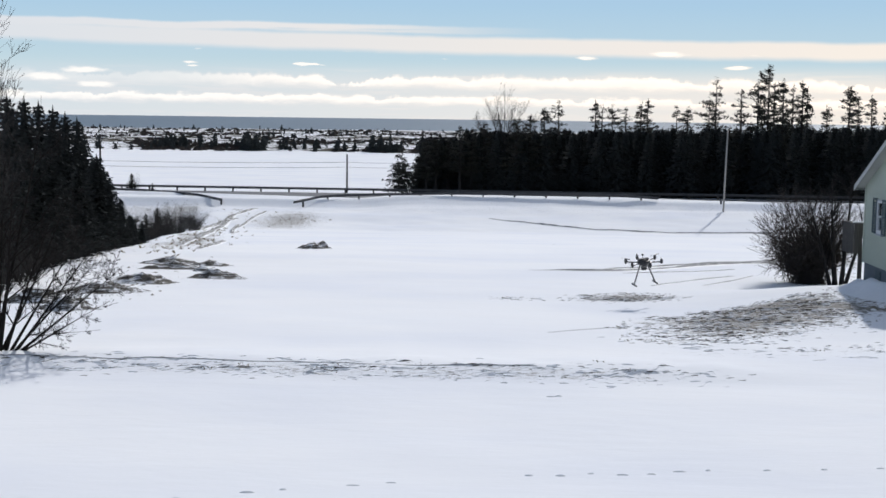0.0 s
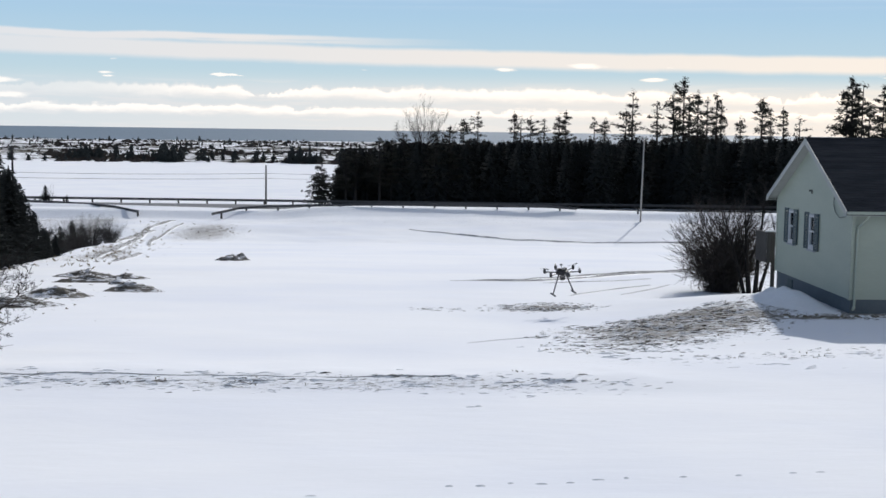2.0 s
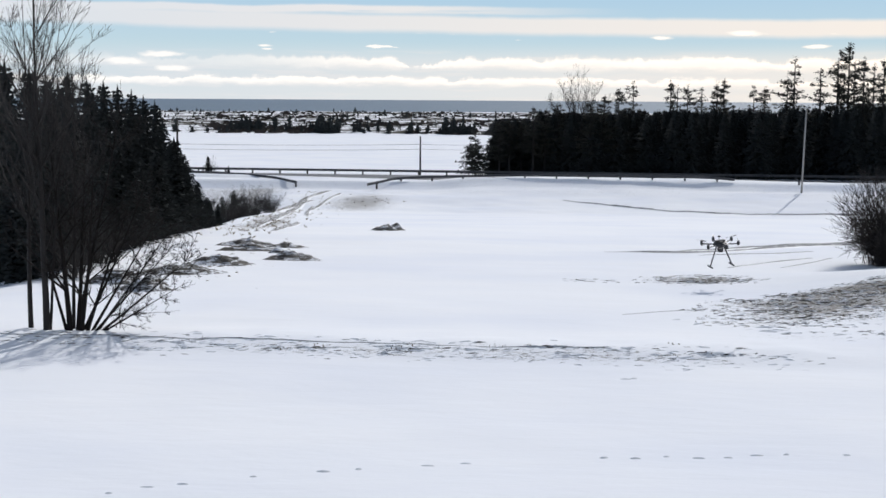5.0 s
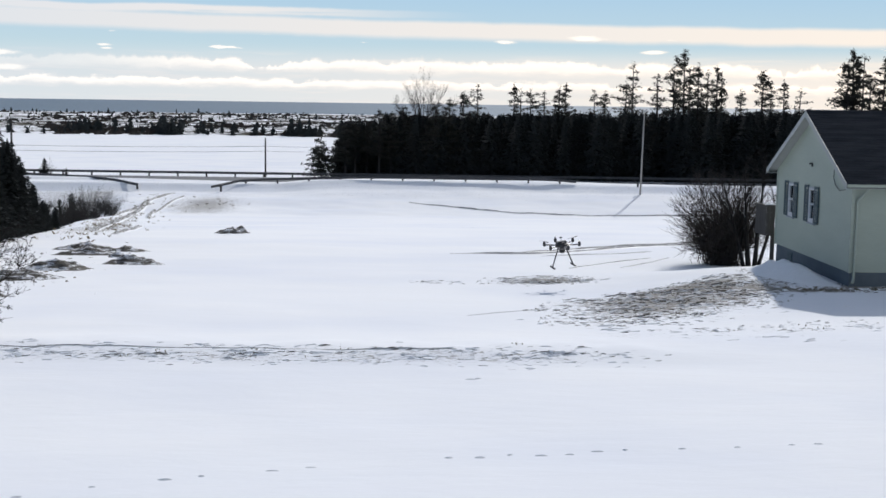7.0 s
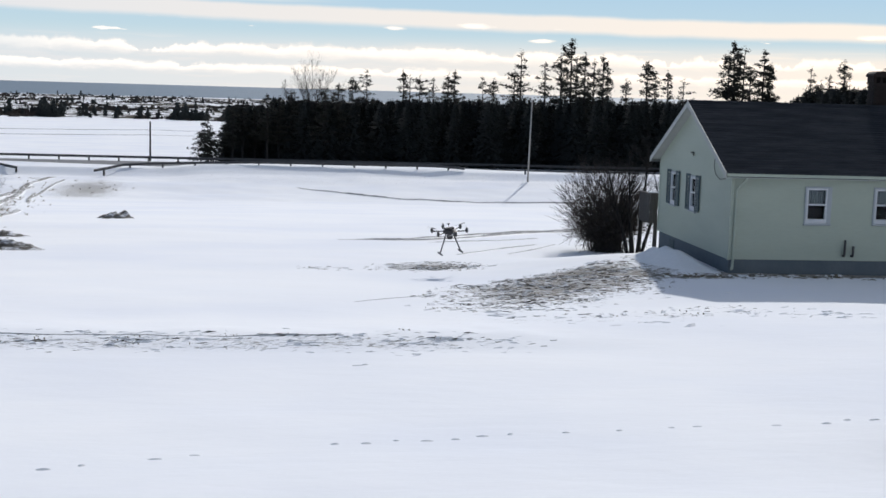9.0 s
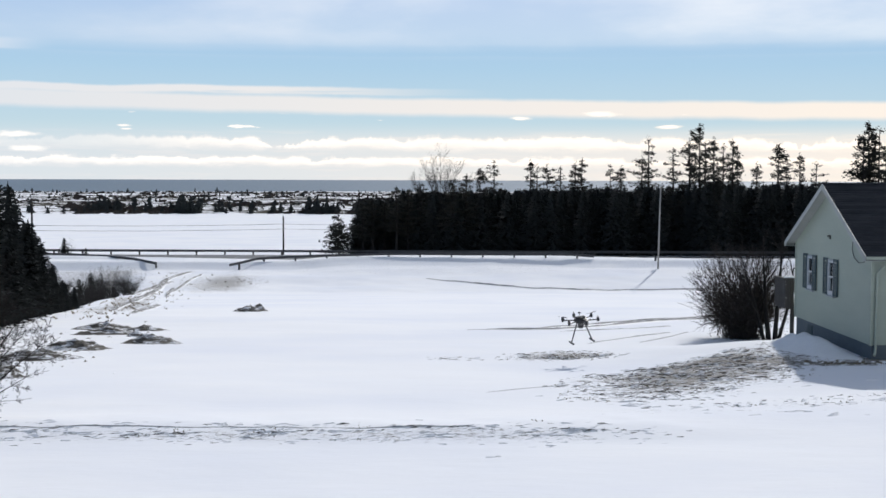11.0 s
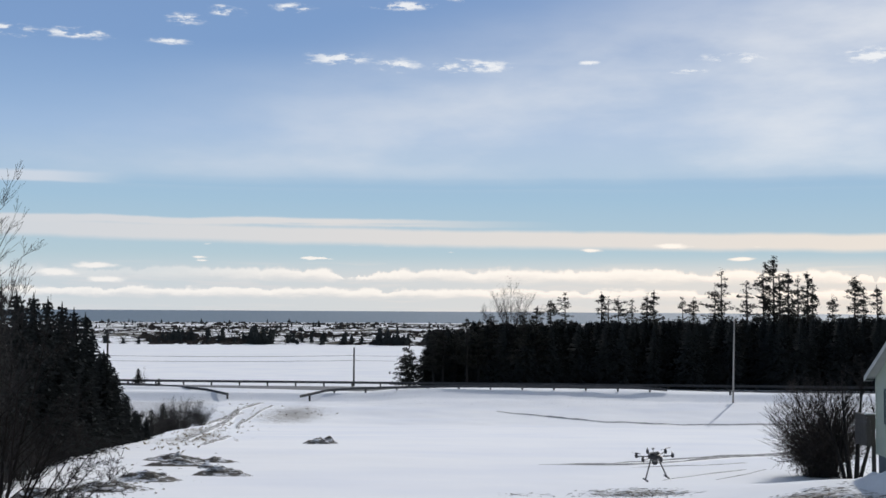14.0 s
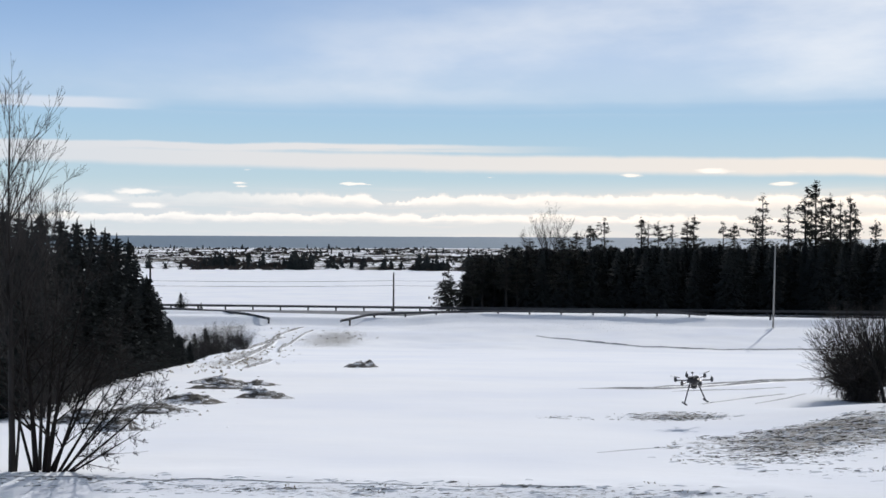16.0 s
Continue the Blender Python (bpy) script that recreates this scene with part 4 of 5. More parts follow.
for i, (az, el) in enumerate([(4.65, 0.38), (5.29, 0.70), (6.94, 0.78), (7.25, 0.55), (7.70, 0.58), (8.33, 0.48), (9.0, 0.7), (9.28, 0.84), (10.58, 0.53), (11.07, 0.54), (12.29, 1.80), (12.0, 1.0),
                              (13.39, 1.29), (14.10, 1.67), (14.53, 2.36), (14.8, 1.6), (15.18, 1.79), (15.6, 1.5), (16.0, 1.66), (16.2, 1.2), (17.06, 0.67), (18.0, 1.45), (18.35, 1.0), (18.9, 1.1), (19.6, 0.7), (21.55, 2.0),
                              (21.75, 2.43), (22.2, 2.20), (22.5, 1.3), (23.05, 2.09), (23.3, 1.5), (25.06, 1.40), (25.5, 0.8), (25.86, 1.05), (26.45, 1.72), (27.72, 1.21), (28.3, 1.6), (29.0, 2.5), (29.8, 1.9)]):
    dist = (173 + 5 * (i % 4)) / math.cos(radians(az))
    x, y = at_angle(az, dist)
    full = az in (29.0, 16.0, 14.8, 9.28, 21.75, 23.05, 22.2)
    conifer(LUSH if full else SPARSE, x, y, -6.0, EYE + dist * math.tan(radians(el)) + 6.0, i,
            "tall thin conifer with gaps in its crown", "tall conifers above the wood", 1.3 if az > 28.9 else 0.95 if full else 1.0 + 0.2 * (i % 3 == 0))

# spruces in the gully beside the field
rg = random.Random(11)
left = [(-21.6, 46, 1.0), (-20.9, 50, 0.65), (-20.0, 53, 0.75), (-19.2, 57, 0.55), (-18.5, 60, 0.42), (-17.9, 64, 0.25), (-17.3, 66, 0.05), (-16.8, 70, -0.2), (-16.3, 74, -0.4), (-16.0, 80, -1.2),
        (-15.6, 76, -2.2), (-15.2, 80, -2.6), (-22.6, 44, 1.2), (-23.6, 48, 1.4), (-24.6, 46, 1.6), (-18.0, 52, -2.4), (-19.4, 47, -3.0), (-20.6, 43, -2.6), (-17.0, 58, -3.2), (-16.0, 64, -3.6), (-21.8, 40, -1.8),
        (-15.3, 70, -4.0), (-14.6, 76, -4.3), (-14.1, 84, -4.6), (-13.6, 82, -4.9), (-17.6, 72, -1.0), (-19.0, 68, 0.0), (-20.4, 62, 0.3), (-21.6, 58, 0.5), (-22.8, 56, 1.0),
        (-15.5, 67, -2.0), (-15.0, 72, -3.0), (-14.5, 75, -3.9), (-16.3, 60, -2.6), (-17.6, 55, -2.0), (-18.8, 51, -1.6), (-20.0, 46, -1.6), (-21.2, 43, -1.0), (-22.3, 40, -0.8), (-14.0, 80, -4.7)]
for i, (az, dist, el) in enumerate(left):
    x, y = at_angle(az, dist)
    z = ground_z(x, y) - 0.2
    conifer(SPRUCES, x, y, z, max(1.2, EYE + dist * math.tan(radians(el)) - z), i + 2, "dark green spruce in the gully beside the field", "spruces in the gully", 1.0 if el > -2 else 1.7)


def limb(out, r, p, d, length, radius, level, spread, up, sides):
    """One bough of a leafless tree and what grows from it."""
    n = max(3, int(length / (0.35 if level < 2 else 0.22)))
    n = min(n, 9)
    pts, rad = [Vector(p)], [radius]
    d = Vector(d).normalized()
    for i in range(n):
        d = (d + Vector((r.uniform(-1, 1), r.uniform(-1, 1), r.uniform(-0.4, 1) * up)) * (0.025 if level == 0 else 0.16)).normalized()
        pts.append(pts[-1] + d * length / n)
        rad.append(max(0.0035, radius * (1 - 0.95 * (i + 1) / n)))
    out.append(tube(pts, rad, sides if level == 0 else (4 if level == 1 else 3), False))
    if level >= 3:
        return
    kids = {0: 28 if length > 5.5 else 13, 1: 7 if sides > 6 else 6, 2: 4}[level]
    for c in range(kids):
        t = r.uniform(0.3 if level == 0 else 0.2, 1.0)
        i = min(n - 1, int(t * n))
        a = r.uniform(0, 6.28)
        side = d.orthogonal().normalized()
        side.rotate(Matrix.Rotation(a, 3, d))
        nd = (pts[i + 1] - pts[i]).normalized() * (1 - spread) + side * spread + Vector((0, 0, 0.25 * up))
        limb(out, r, pts[i], nd, length * (1.05 - t * 0.6) * r.uniform(0.32, 0.55), rad[i] * 0.55, level + 1, spread, up, sides)


def bare_tree(name, label, x, y, stems, seed, mat, category="tree", spread=0.45, up=0.5, group=""):
    """A leafless tree: a trunk for each stem, and its boughs and twigs."""
    r = random.Random(seed)
    z = ground_z(x, y)
    t = thing(name, label, category, group, (x, y, z))
    for dx, dy, lean_x, lean_y, length, radius, *start in stems:
        out = []
        limb(out, r, (dx, dy, start[0] if start else -0.15), (lean_x, lean_y, 1), length, radius, 0, spread, up, 7)
        piece("trunk", out[0], mat, t, smooth=True)
        piece("crown", join(*out[1:]), mat, t)
    return t


def build_bare_trees():
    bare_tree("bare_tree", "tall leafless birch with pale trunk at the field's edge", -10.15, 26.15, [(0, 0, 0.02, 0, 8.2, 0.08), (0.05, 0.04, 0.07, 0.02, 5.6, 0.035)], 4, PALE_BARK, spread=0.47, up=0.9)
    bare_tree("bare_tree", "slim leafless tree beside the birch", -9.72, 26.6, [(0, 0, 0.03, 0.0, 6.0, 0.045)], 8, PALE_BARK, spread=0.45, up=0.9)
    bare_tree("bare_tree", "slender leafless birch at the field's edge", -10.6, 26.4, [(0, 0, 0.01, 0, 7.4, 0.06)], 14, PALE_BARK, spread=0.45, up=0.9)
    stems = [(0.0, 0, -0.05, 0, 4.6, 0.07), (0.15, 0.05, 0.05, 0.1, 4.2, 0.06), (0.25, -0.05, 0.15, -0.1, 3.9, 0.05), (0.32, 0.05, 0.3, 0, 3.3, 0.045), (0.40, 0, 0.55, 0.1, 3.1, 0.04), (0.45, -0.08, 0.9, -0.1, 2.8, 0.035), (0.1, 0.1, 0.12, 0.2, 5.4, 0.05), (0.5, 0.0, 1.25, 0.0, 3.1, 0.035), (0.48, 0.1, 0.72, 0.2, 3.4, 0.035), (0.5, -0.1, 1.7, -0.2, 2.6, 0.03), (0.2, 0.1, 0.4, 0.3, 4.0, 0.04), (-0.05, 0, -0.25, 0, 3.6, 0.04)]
    bare_tree("bare_shrub", "many-stemmed leafless shrub leaning over the snow", -9.7, 26.35, stems, 12, BACKLIT_BARK, "shrub", 0.5, 0.2)
    x, y = at_angle(2.85, 179)
    bare_tree("bare_tree", "pale leafless tree in front of the dark wood", x, y, [(0, 0, 0.0, 0, 15.4, 0.11), (0, 0, -0.4, 0.1, 7.6, 0.08, 7.0), (0, 0, 0.42, 0, 7.4, 0.08, 6.8), (0, 0, -0.8, 0, 7.4, 0.075, 6.0), (0, 0, 0.85, -0.1, 7.2, 0.075, 6.2), (0, 0, -0.15, 0.3, 7.6, 0.08, 7.2), (0, 0, 0.18, -0.3, 7.4, 0.08, 7.2), (0, 0, 1.2, 0.1, 6.0, 0.06, 6.5), (0, 0, -1.1, 0.1, 5.6, 0.06, 6.8)], 21, BARK, spread=0.4, up=0.8)
    bare_tree("bare_tree", "dark many-stemmed leafless tree beside the bush", 14.45, 45.2, [(0, 0, -0.1, 0, 4.1, 0.11), (0.2, 0, 0.08, 0, 4.4, 0.10), (0.3, 0, 0.25, 0, 4.1, 0.08), (-0.15, 0, -0.25, 0, 3.9, 0.08)], 33, BARK, spread=0.45, up=0.5)


build_bare_trees()


# ---------------------------------------------------------------- poles and cables
p1 = pole(*at_angle(12.77, 149.6), ground_z(*at_angle(12.77, 149.6)), EYE + 149.6 * math.tan(radians(-0.39)), 0.02, False, True, 0.115, label="pale grey utility pole standing in the snow near the road")
piece("junction_box", box(-0.42, -0.2, -0.1, 0.1, 0.9, 1.5, 0.02), STEEL, p1)
P2 = at_angle(-4.37, 172)
P3 = at_angle(-15.34, 172)
pole(*P2, -5.6, EYE + 172 * math.tan(radians(-1.80)), 0.0, False, False, 0.13, BARK, "short dark wooden pole behind the guardrail")
pole(*P3, -5.6, EYE + 172 * math.tan(radians(-0.99)), 0.0, True, False, 0.15, BARK, "dark wooden utility pole behind the guardrail")


def cable(a, b, sag, r=0.022):
    a, b = Vector(a), Vector(b)
    pts = [a.lerp(b, i / 16) - Vector((0, 0, sag * 4 * (i / 16) * (1 - i / 16))) for i in range(17)]
    tagged(piece("power_cable", tube(pts, r, 4), CABLE), "thin dark power cable slung between roadside poles", "cable", "cables along the road")


for z, r in ((-1.3, 0.03), (-1.97, 0.03)):
    cable((P3[0] - 60, P3[1] + 4, z + 0.4), (P3[0], P3[1], z), 0.3, r)
    cable((P3[0], P3[1], z), (P2[0], P2[1], z), 0.15, r)
    cable((P2[0], P2[1], z), (P2[0] + 15, P2[1] + 4, z - 0.1), 0.1, r * 0.7)


# ---------------------------------------------------------------- guardrails
def guardrail(path, label, group="guardrails along the road"):
    """A W-beam on posts along a line on the ground."""
    g = thing("guardrail", label, "guardrail", group)
    prof = [(0.0, 0.42), (-0.05, 0.48), (-0.05, 0.53), (0.0, 0.57), (-0.05, 0.62), (-0.05, 0.67), (0.0, 0.73), (0.03, 0.73), (0.03, 0.42)]
    V, F = [], []
    for i, (x, y, z) in enumerate(path):
        a, b = path[max(0, i - 1)], path[min(len(path) - 1, i + 1)]
        d = Vector((b[0] - a[0], b[1] - a[1], 0)).normalized()
        s = Vector((-d.y, d.x, 0))
        V += [(x + s.x * o, y + s.y * o, z + h) for o, h in prof]
    n = len(prof)
    for i in range(len(path) - 1):
        F += [(i * n + j, (i + 1) * n + j, (i + 1) * n + (j + 1) % n, i * n + (j + 1) % n) for j in range(n)]
    F += [tuple(range(n))[::-1], tuple(range((len(path) - 1) * n, len(path) * n))]
    piece("beam", (V, F), STEEL, g, "dark weathered steel beam")
    me = mesh_of("post", *box(-0.1, 0.1, 0.05, 0.22, -0.5, 0.70, 0.01), TIMBER)
    left = 1.9
    for (ax, ay, az), (bx, by, bz) in zip(path, path[1:]):
        seg = math.hypot(bx - ax, by - ay)
        while left <= seg:
            t = left / seg
            piece("post", me, None, g, at=pose(ax + (bx - ax) * t, ay + (by - ay) * t, az + (bz - az) * t, 0, 0, math.degrees(math.atan2(by - ay, bx - ax))))
            left += 3.81
        left -= seg


guardrail([(x, road_y(x) + 4.7, -5.3) for x in range(-110, 111, 10)], "long steel guardrail on the far side of the road")
guardrail([(-17.6, 147.5, -5.8), (-16.2, 149.6, -5.6), (-14.8, 151.4, -5.34), (-11.5, 152.2, -5.16), (-7, road_y(-7) - 10.0, -4.98), (0, road_y(0) - 10.6, -4.72), (12, road_y(12) - 10.7, -4.6), (22, road_y(22) - 10.7, -4.62), (26, road_y(26) - 10.6, -4.9)],
          "steel guardrail half buried in snow with a flared end")
guardrail([(-60, road_y(-60) - 4.8, -5.1), (-44, road_y(-44) - 4.8, -5.15), (-38.5, road_y(-38.5) - 5.0, -5.25), (-34, 156.6, -5.35), (-30, 153.6, -5.46), (-26.6, 150, -5.78)], "steel guardrail curving down beside the driveway")


# ---------------------------------------------------------------- heaps, tracks and clods in the snow
def snowy_turf(name="snowy_turf", lo=0.50, hi=0.56, dark=(0.035, 0.034, 0.032, 1), pale=(0.12, 0.105, 0.085, 1)):
    mat = bpy.data.materials.new(name)
    mat.use_nodes = True
    k = Net(mat.node_tree)
    at = k.n("ShaderNodeTexCoord").outputs["Object"]
    m = k.noise(k.n("ShaderNodeMapping", Vector=at, Scale=(0.55, 1.1, 3.6)).outputs[0], 2.8, 9.0, 0.74, 0.6)
    f = k.n("ShaderNodeMapRange", Value=m, i1=lo, i2=hi).outputs[0]
    fine = k.noise(at, 14.0, 5.0, 0.7)
    dark = k.mix(fine, dark, pale)
    col = k.mix(f, dark, (0.80, 0.82, 0.86, 1))
    b = k.n("ShaderNodeBump", Strength=0.9, Distance=0.08, Height=k.math("ADD", m, k.math("MULTIPLY", fine, 0.6)))
    p = k.n("ShaderNodeBsdfPrincipled", Base_Color=col, Roughness=0.8, Normal=b.outputs[0])
    k.n("ShaderNodeOutputMaterial", Surface=p.outputs[0])
    return mat


SNOWY_TURF = snowy_turf()
# grey of a rut's shaded side, put into the colour; the ridge lip shares it
RUT_SHADE = snowy_turf("rut_shade", 0.5, 0.78, (0.13, 0.135, 0.145, 1), (0.22, 0.225, 0.235, 1))
for i, (x, y, w, d, h, turn) in enumerate([(-11.4, 52.4, 1.7, 0.9, 0.30, 5), (-9.6, 51.6, 1.2, 0.6, 0.20, -10), (-10.6, 49.2, 1.7, 0.8, 0.27, 0), (-8.1, 45.0, 1.4, 0.8, 0.30, -6), (-10.3, 42.6, 1.6, 0.8, 0.32, 4), (-10.8, 39.3, 1.9, 0.9, 0.28, 8),
                                           (-10.4, 34.5, 1.0, 0.7, 0.42, 0), (-11.9, 36.2, 1.2, 0.8, 0.4, 15), (-7.2, 68.6, 1.0, 0.6, 0.34, 6), (-6.7, 69.0, 0.7, 0.4, 0.36, 20), (-9.3, 48.0, 0.5, 0.35, 0.2, 0)]):
    m = drift("turf_mound", x, y, w, d, h, 40 + i, "low heap of frozen turf and rock dusted with snow", turn, SNOWY_TURF, 0.45)
    tagged(m, category="mound", group="turf heaps in the field")


def clods(name, label, spots, size, seed, mats, category, flat=0.6, long=1.0):
    """Many small broken lumps, lying where spots() says."""
    r = random.Random(seed)
    V, F, M = [], [], []
    for x, y in spots:
        s = size * r.uniform(0.35, 1.0) ** 1.5 * 1.6
        z = ground_z(x, y)
        o = len(V)
        a = r.uniform(0, 3.14) if long == 1 else r.gauss(0.12, 0.28)
        ca, sa = math.cos(a), math.sin(a)
        for px, py, pz in ((1.5, 0, 0), (0.2, 0.8, 0.1), (-1.4, 0, 0), (-0.1, -0.8, 0), (0.5, 0.1, 0.9), (-0.5, -0.1, 0.75)):
            px, py, pz = px * r.uniform(0.7, 1.3) * s * long, py * r.uniform(0.7, 1.3) * s, pz * r.uniform(0.6, 1.3) * s * flat
            V.append((x + px * ca - py * sa, y + px * sa + py * ca, z + pz - 0.012))
        F += [(o, o + 1, o + 4), (o + 1, o + 5, o + 4), (o + 1, o + 2, o + 5), (o + 2, o + 3, o + 5), (o + 3, o + 4, o + 5), (o + 3, o, o + 4)]
        M += [r.randrange(len(mats))] * 6
    me = mesh_of(name, V, F, mats)
    me.polygons.foreach_set("material_index", M)
    return tagged(new(name, me), label, category, kind="stuff")


def blades(name, label, spots, height, seed, per=5):
    """Tufts of dead grass."""
    r = random.Random(seed)
    V, F = [], []
    for x, y in spots:
        z = ground_z(x, y)
        for i in range(per):
            a, h = r.uniform(0, 6.28), height * r.uniform(0.4, 1.2)
            bx, by = x + r.gauss(0, 0.06), y + r.gauss(0, 0.06)
            lx, ly = math.cos(a) * h * r.uniform(0.4, 1.4), math.sin(a) * h * r.uniform(0.4, 1.4)
            w = 0.009
            o = len(V)
            V += [(bx - w, by, z - 0.02), (bx + w, by, z - 0.02), (bx + lx * 0.5 + w, by + ly * 0.5, z + h * 0.8), (bx + lx, by + ly, z + h * 0.85)]
            F += [(o, o + 1, o + 2), (o, o + 2, o + 3)]
    return tagged(piece(name, (V, F), GRASS), label, "grass", kind="stuff")


def pick(n, seed, x0, x1, y0, y1, keep):
    r = random.Random(seed)
    out = []
    while len(out) < n:
        x, y = r.uniform(x0, x1), r.uniform(y0, y1)
        if r.random() < keep(x, y):
            out.append((x, y))
    return out


def patchy(x, y, f=0.7, seed=0.0):
    return smoothstep(-0.1, 0.35, noise.noise((x * f * 0.7, y * f * 1.3, seed)))


def row_keep(x, y):
    c = 24.85 + 0.004 * (x - 2) ** 2
    u = (y - c) / 0.45
    return math.exp(-u * u) * (1 - smoothstep(4.0, 6.8, x)) * smoothstep(-16, -9, x) * (0.25 + patchy(x, y, 2.0, 5.0))


def lawn_keep(x, y):
    return min(1.0, max(0.0, thin_snow(x, y) - 0.35) * 1.3) * (0.3 + patchy(x, y, 1.1, 9.0))


clods("snow_clods", "broken crusts of snow and turf along the low ridge", pick(2600, 1, -16, 7, 23.2, 26.2, row_keep), 0.021, 2, [SNOW, SNOW, SNOWY_TURF], "snow", 0.9, 3.6)
blades("dead_grass", "dead grass poking through the snow on the ridge", pick(20, 3, -12, 7, 24.2, 26.0, row_keep), 0.04, 4)
clods("snow_clods", "small crusts of snow and turf over the thin lawn", pick(7000, 5, 1.5, 16, 28, 43, lawn_keep), 0.025, 6, [SNOW, SNOWY_TURF, DARK_TURF], "snow", 0.8, 2.8)
blades("dead_grass", "tufts of dead grass on the thinly covered lawn", pick(220, 7, 1.5, 16, 28, 43, lawn_keep), 0.03, 8)
clods("snow_clods", "scattered crusts of snow before the lawn", pick(150, 15, 3, 19, 26.5, 31.5, lambda x, y: patchy(x, y, 0.5, 2.0) * math.exp(-((y - 28.6) / 1.4) ** 2)), 0.05, 16, [SNOW], "snow", 0.6, 2.4)


def edge_keep(x, y):
    return math.exp(-((bank_x(y) - x + 1.8) / 2.0) ** 2) * (0.15 + patchy(x, y, 0.35, 3.0))


clods("turf_clods", "dark turf clods and rubble along the field's edge", pick(160, 9, -28, -8, 56, 145, edge_keep), 0.09, 10, [DARK_TURF, SNOW, SNOWY_TURF], "turf", 0.4)
blades("dead_grass", "dead grass along the edge of the field and driveway", pick(140, 11, -28, -6, 50, 147, lambda x, y: edge_keep(x, y) + 0.8 * math.exp(-((x + 18.2) / 3.5) ** 2 - ((y - 137) / 4) ** 2)), 0.15, 12)
clods("turf_clods", "snow-dusted rubble round the heaps", pick(120, 13, -13.5, -6, 33, 52, lambda x, y: math.exp(-((x + 10.4) / 1.6) ** 2) * patchy(x, y, 0.5, 6.0)), 0.06, 14, [TURF, SNOW], "turf", 0.6)
clods("turf_clods", "turf and snow clods on the dark strip under the house wall", pick(420, 17, 12.0, 27, 33.0, 34.6, lambda x, y: (0.2 + patchy(x, y, 0.9, 1.0)) * math.exp(-((y - 34.2 + 0.045 * (x - 14.1)) / 0.3) ** 2)), 0.07, 18, [TURF, TURF, SNOW], "turf", 0.6)


def rut(name, path, width, height, label, bed=None):
    """A pressed rut with a raised lip on either side, laid over the snow."""
    pts = []
    for (ax, ay), (bx, by) in zip(path, path[1:]):
        n = max(2, int(math.hypot(bx - ax, by - ay) / 0.35))
        pts += [(ax + (bx - ax) * i / n, ay + (by - ay) * i / n) for i in range(n)]
    pts.append(path[-1])
    for _ in range(12):
        pts = [pts[0]] + [tuple((a + 2 * b + c) / 4 for a, b, c in zip(p, q, s)) for p, q, s in zip(pts, pts[1:], pts[2:])] + [pts[-1]]
    prof = [(-1.6, -0.03), (-0.8, 0.30), (-0.4, 0.5), (0.0, 0.8), (0.4, 1.0), (0.8, 0.6), (1.7, -0.03)]
    V, F = [], []
    for i, (x, y) in enumerate(pts):
        a, b = pts[max(0, i - 1)], pts[min(len(pts) - 1, i + 1)]
        d = Vector((b[0] - a[0], b[1] - a[1])).normalized()
        fade = smoothstep(0, 0.12, i / len(pts)) * smoothstep(0, 0.12, 1 - i / len(pts))
        for o, h in prof:
            px, py = x - d.y * o * width, y + d.x * o * width
            k = 0.8 + 0.5 * noise.noise((px * 1.1, py * 1.1, o))
            V.append((px, py, ground_z(px, py) + (h * height * max(0.15, k) * fade if h > 0 else -0.03) + 0.004))
    n = len(prof)
    for i in range(len(pts) - 1):
        F += [(i * n + j, i * n + j + 1, (i + 1) * n + j + 1, (i + 1) * n + j) for j in range(n - 1)]
    ob = piece(name, (V, F), [SNOW, bed or RUT_SHADE], smooth=True)
    ob.data.polygons.foreach_set("material_index", [1 if i % (n - 1) in (1, 2, 3, 4) else 0 for i in range(len(F))])
    tagged(ob, label, "track", "wheel ruts in the snow", kind="structure")


RUT = "old wheel rut pressed into the snow of the field"
rut("track", [(5.4, 140.3), (8.0, 138.3), (12.2, 135.5), (16.8, 132.6), (21.6, 132.0), (26.5, 131.6), (32.7, 131.3), (42, 131)], 0.2, 0.16, RUT)
rut("track", [(3.7, 51.3), (5.6, 51.0), (7.5, 51.2), (10.1, 53.6), (12.4, 55.9), (14.6, 57.3), (18, 58.6)], 0.12, 0.10, RUT)
rut("track", [(5.9, 51.7), (8.2, 53.1), (11.3, 55.8), (14.9, 58.5), (18, 60.4)], 0.11, 0.08, RUT)
rut("track", [(7.4, 50.3), (9.6, 50.9), (12.6, 53.0)], 0.06, 0.035, RUT)
rut("track", [(7.5, 44.0), (8.9, 45.9), (11.7, 49.4)], 0.06, 0.03, RUT)
rut("track", [(9.5, 44.6), (11.1, 47.0), (12.5, 49.5)], 0.05, 0.025, RUT)
rut("track", [(2.7, 30.8), (3.8, 31.6), (4.9, 31.9)], 0.022, 0.012, RUT)
rut("track", [(-13, 25.95), (-9, 25.62), (-6, 25.5), (-3, 25.3), (0, 25.22), (2, 25.2)], 0.018, 0.016, "thin dark lip of turned earth along the low ridge")
FURROW = "dark furrow of bared earth along the field's edge"
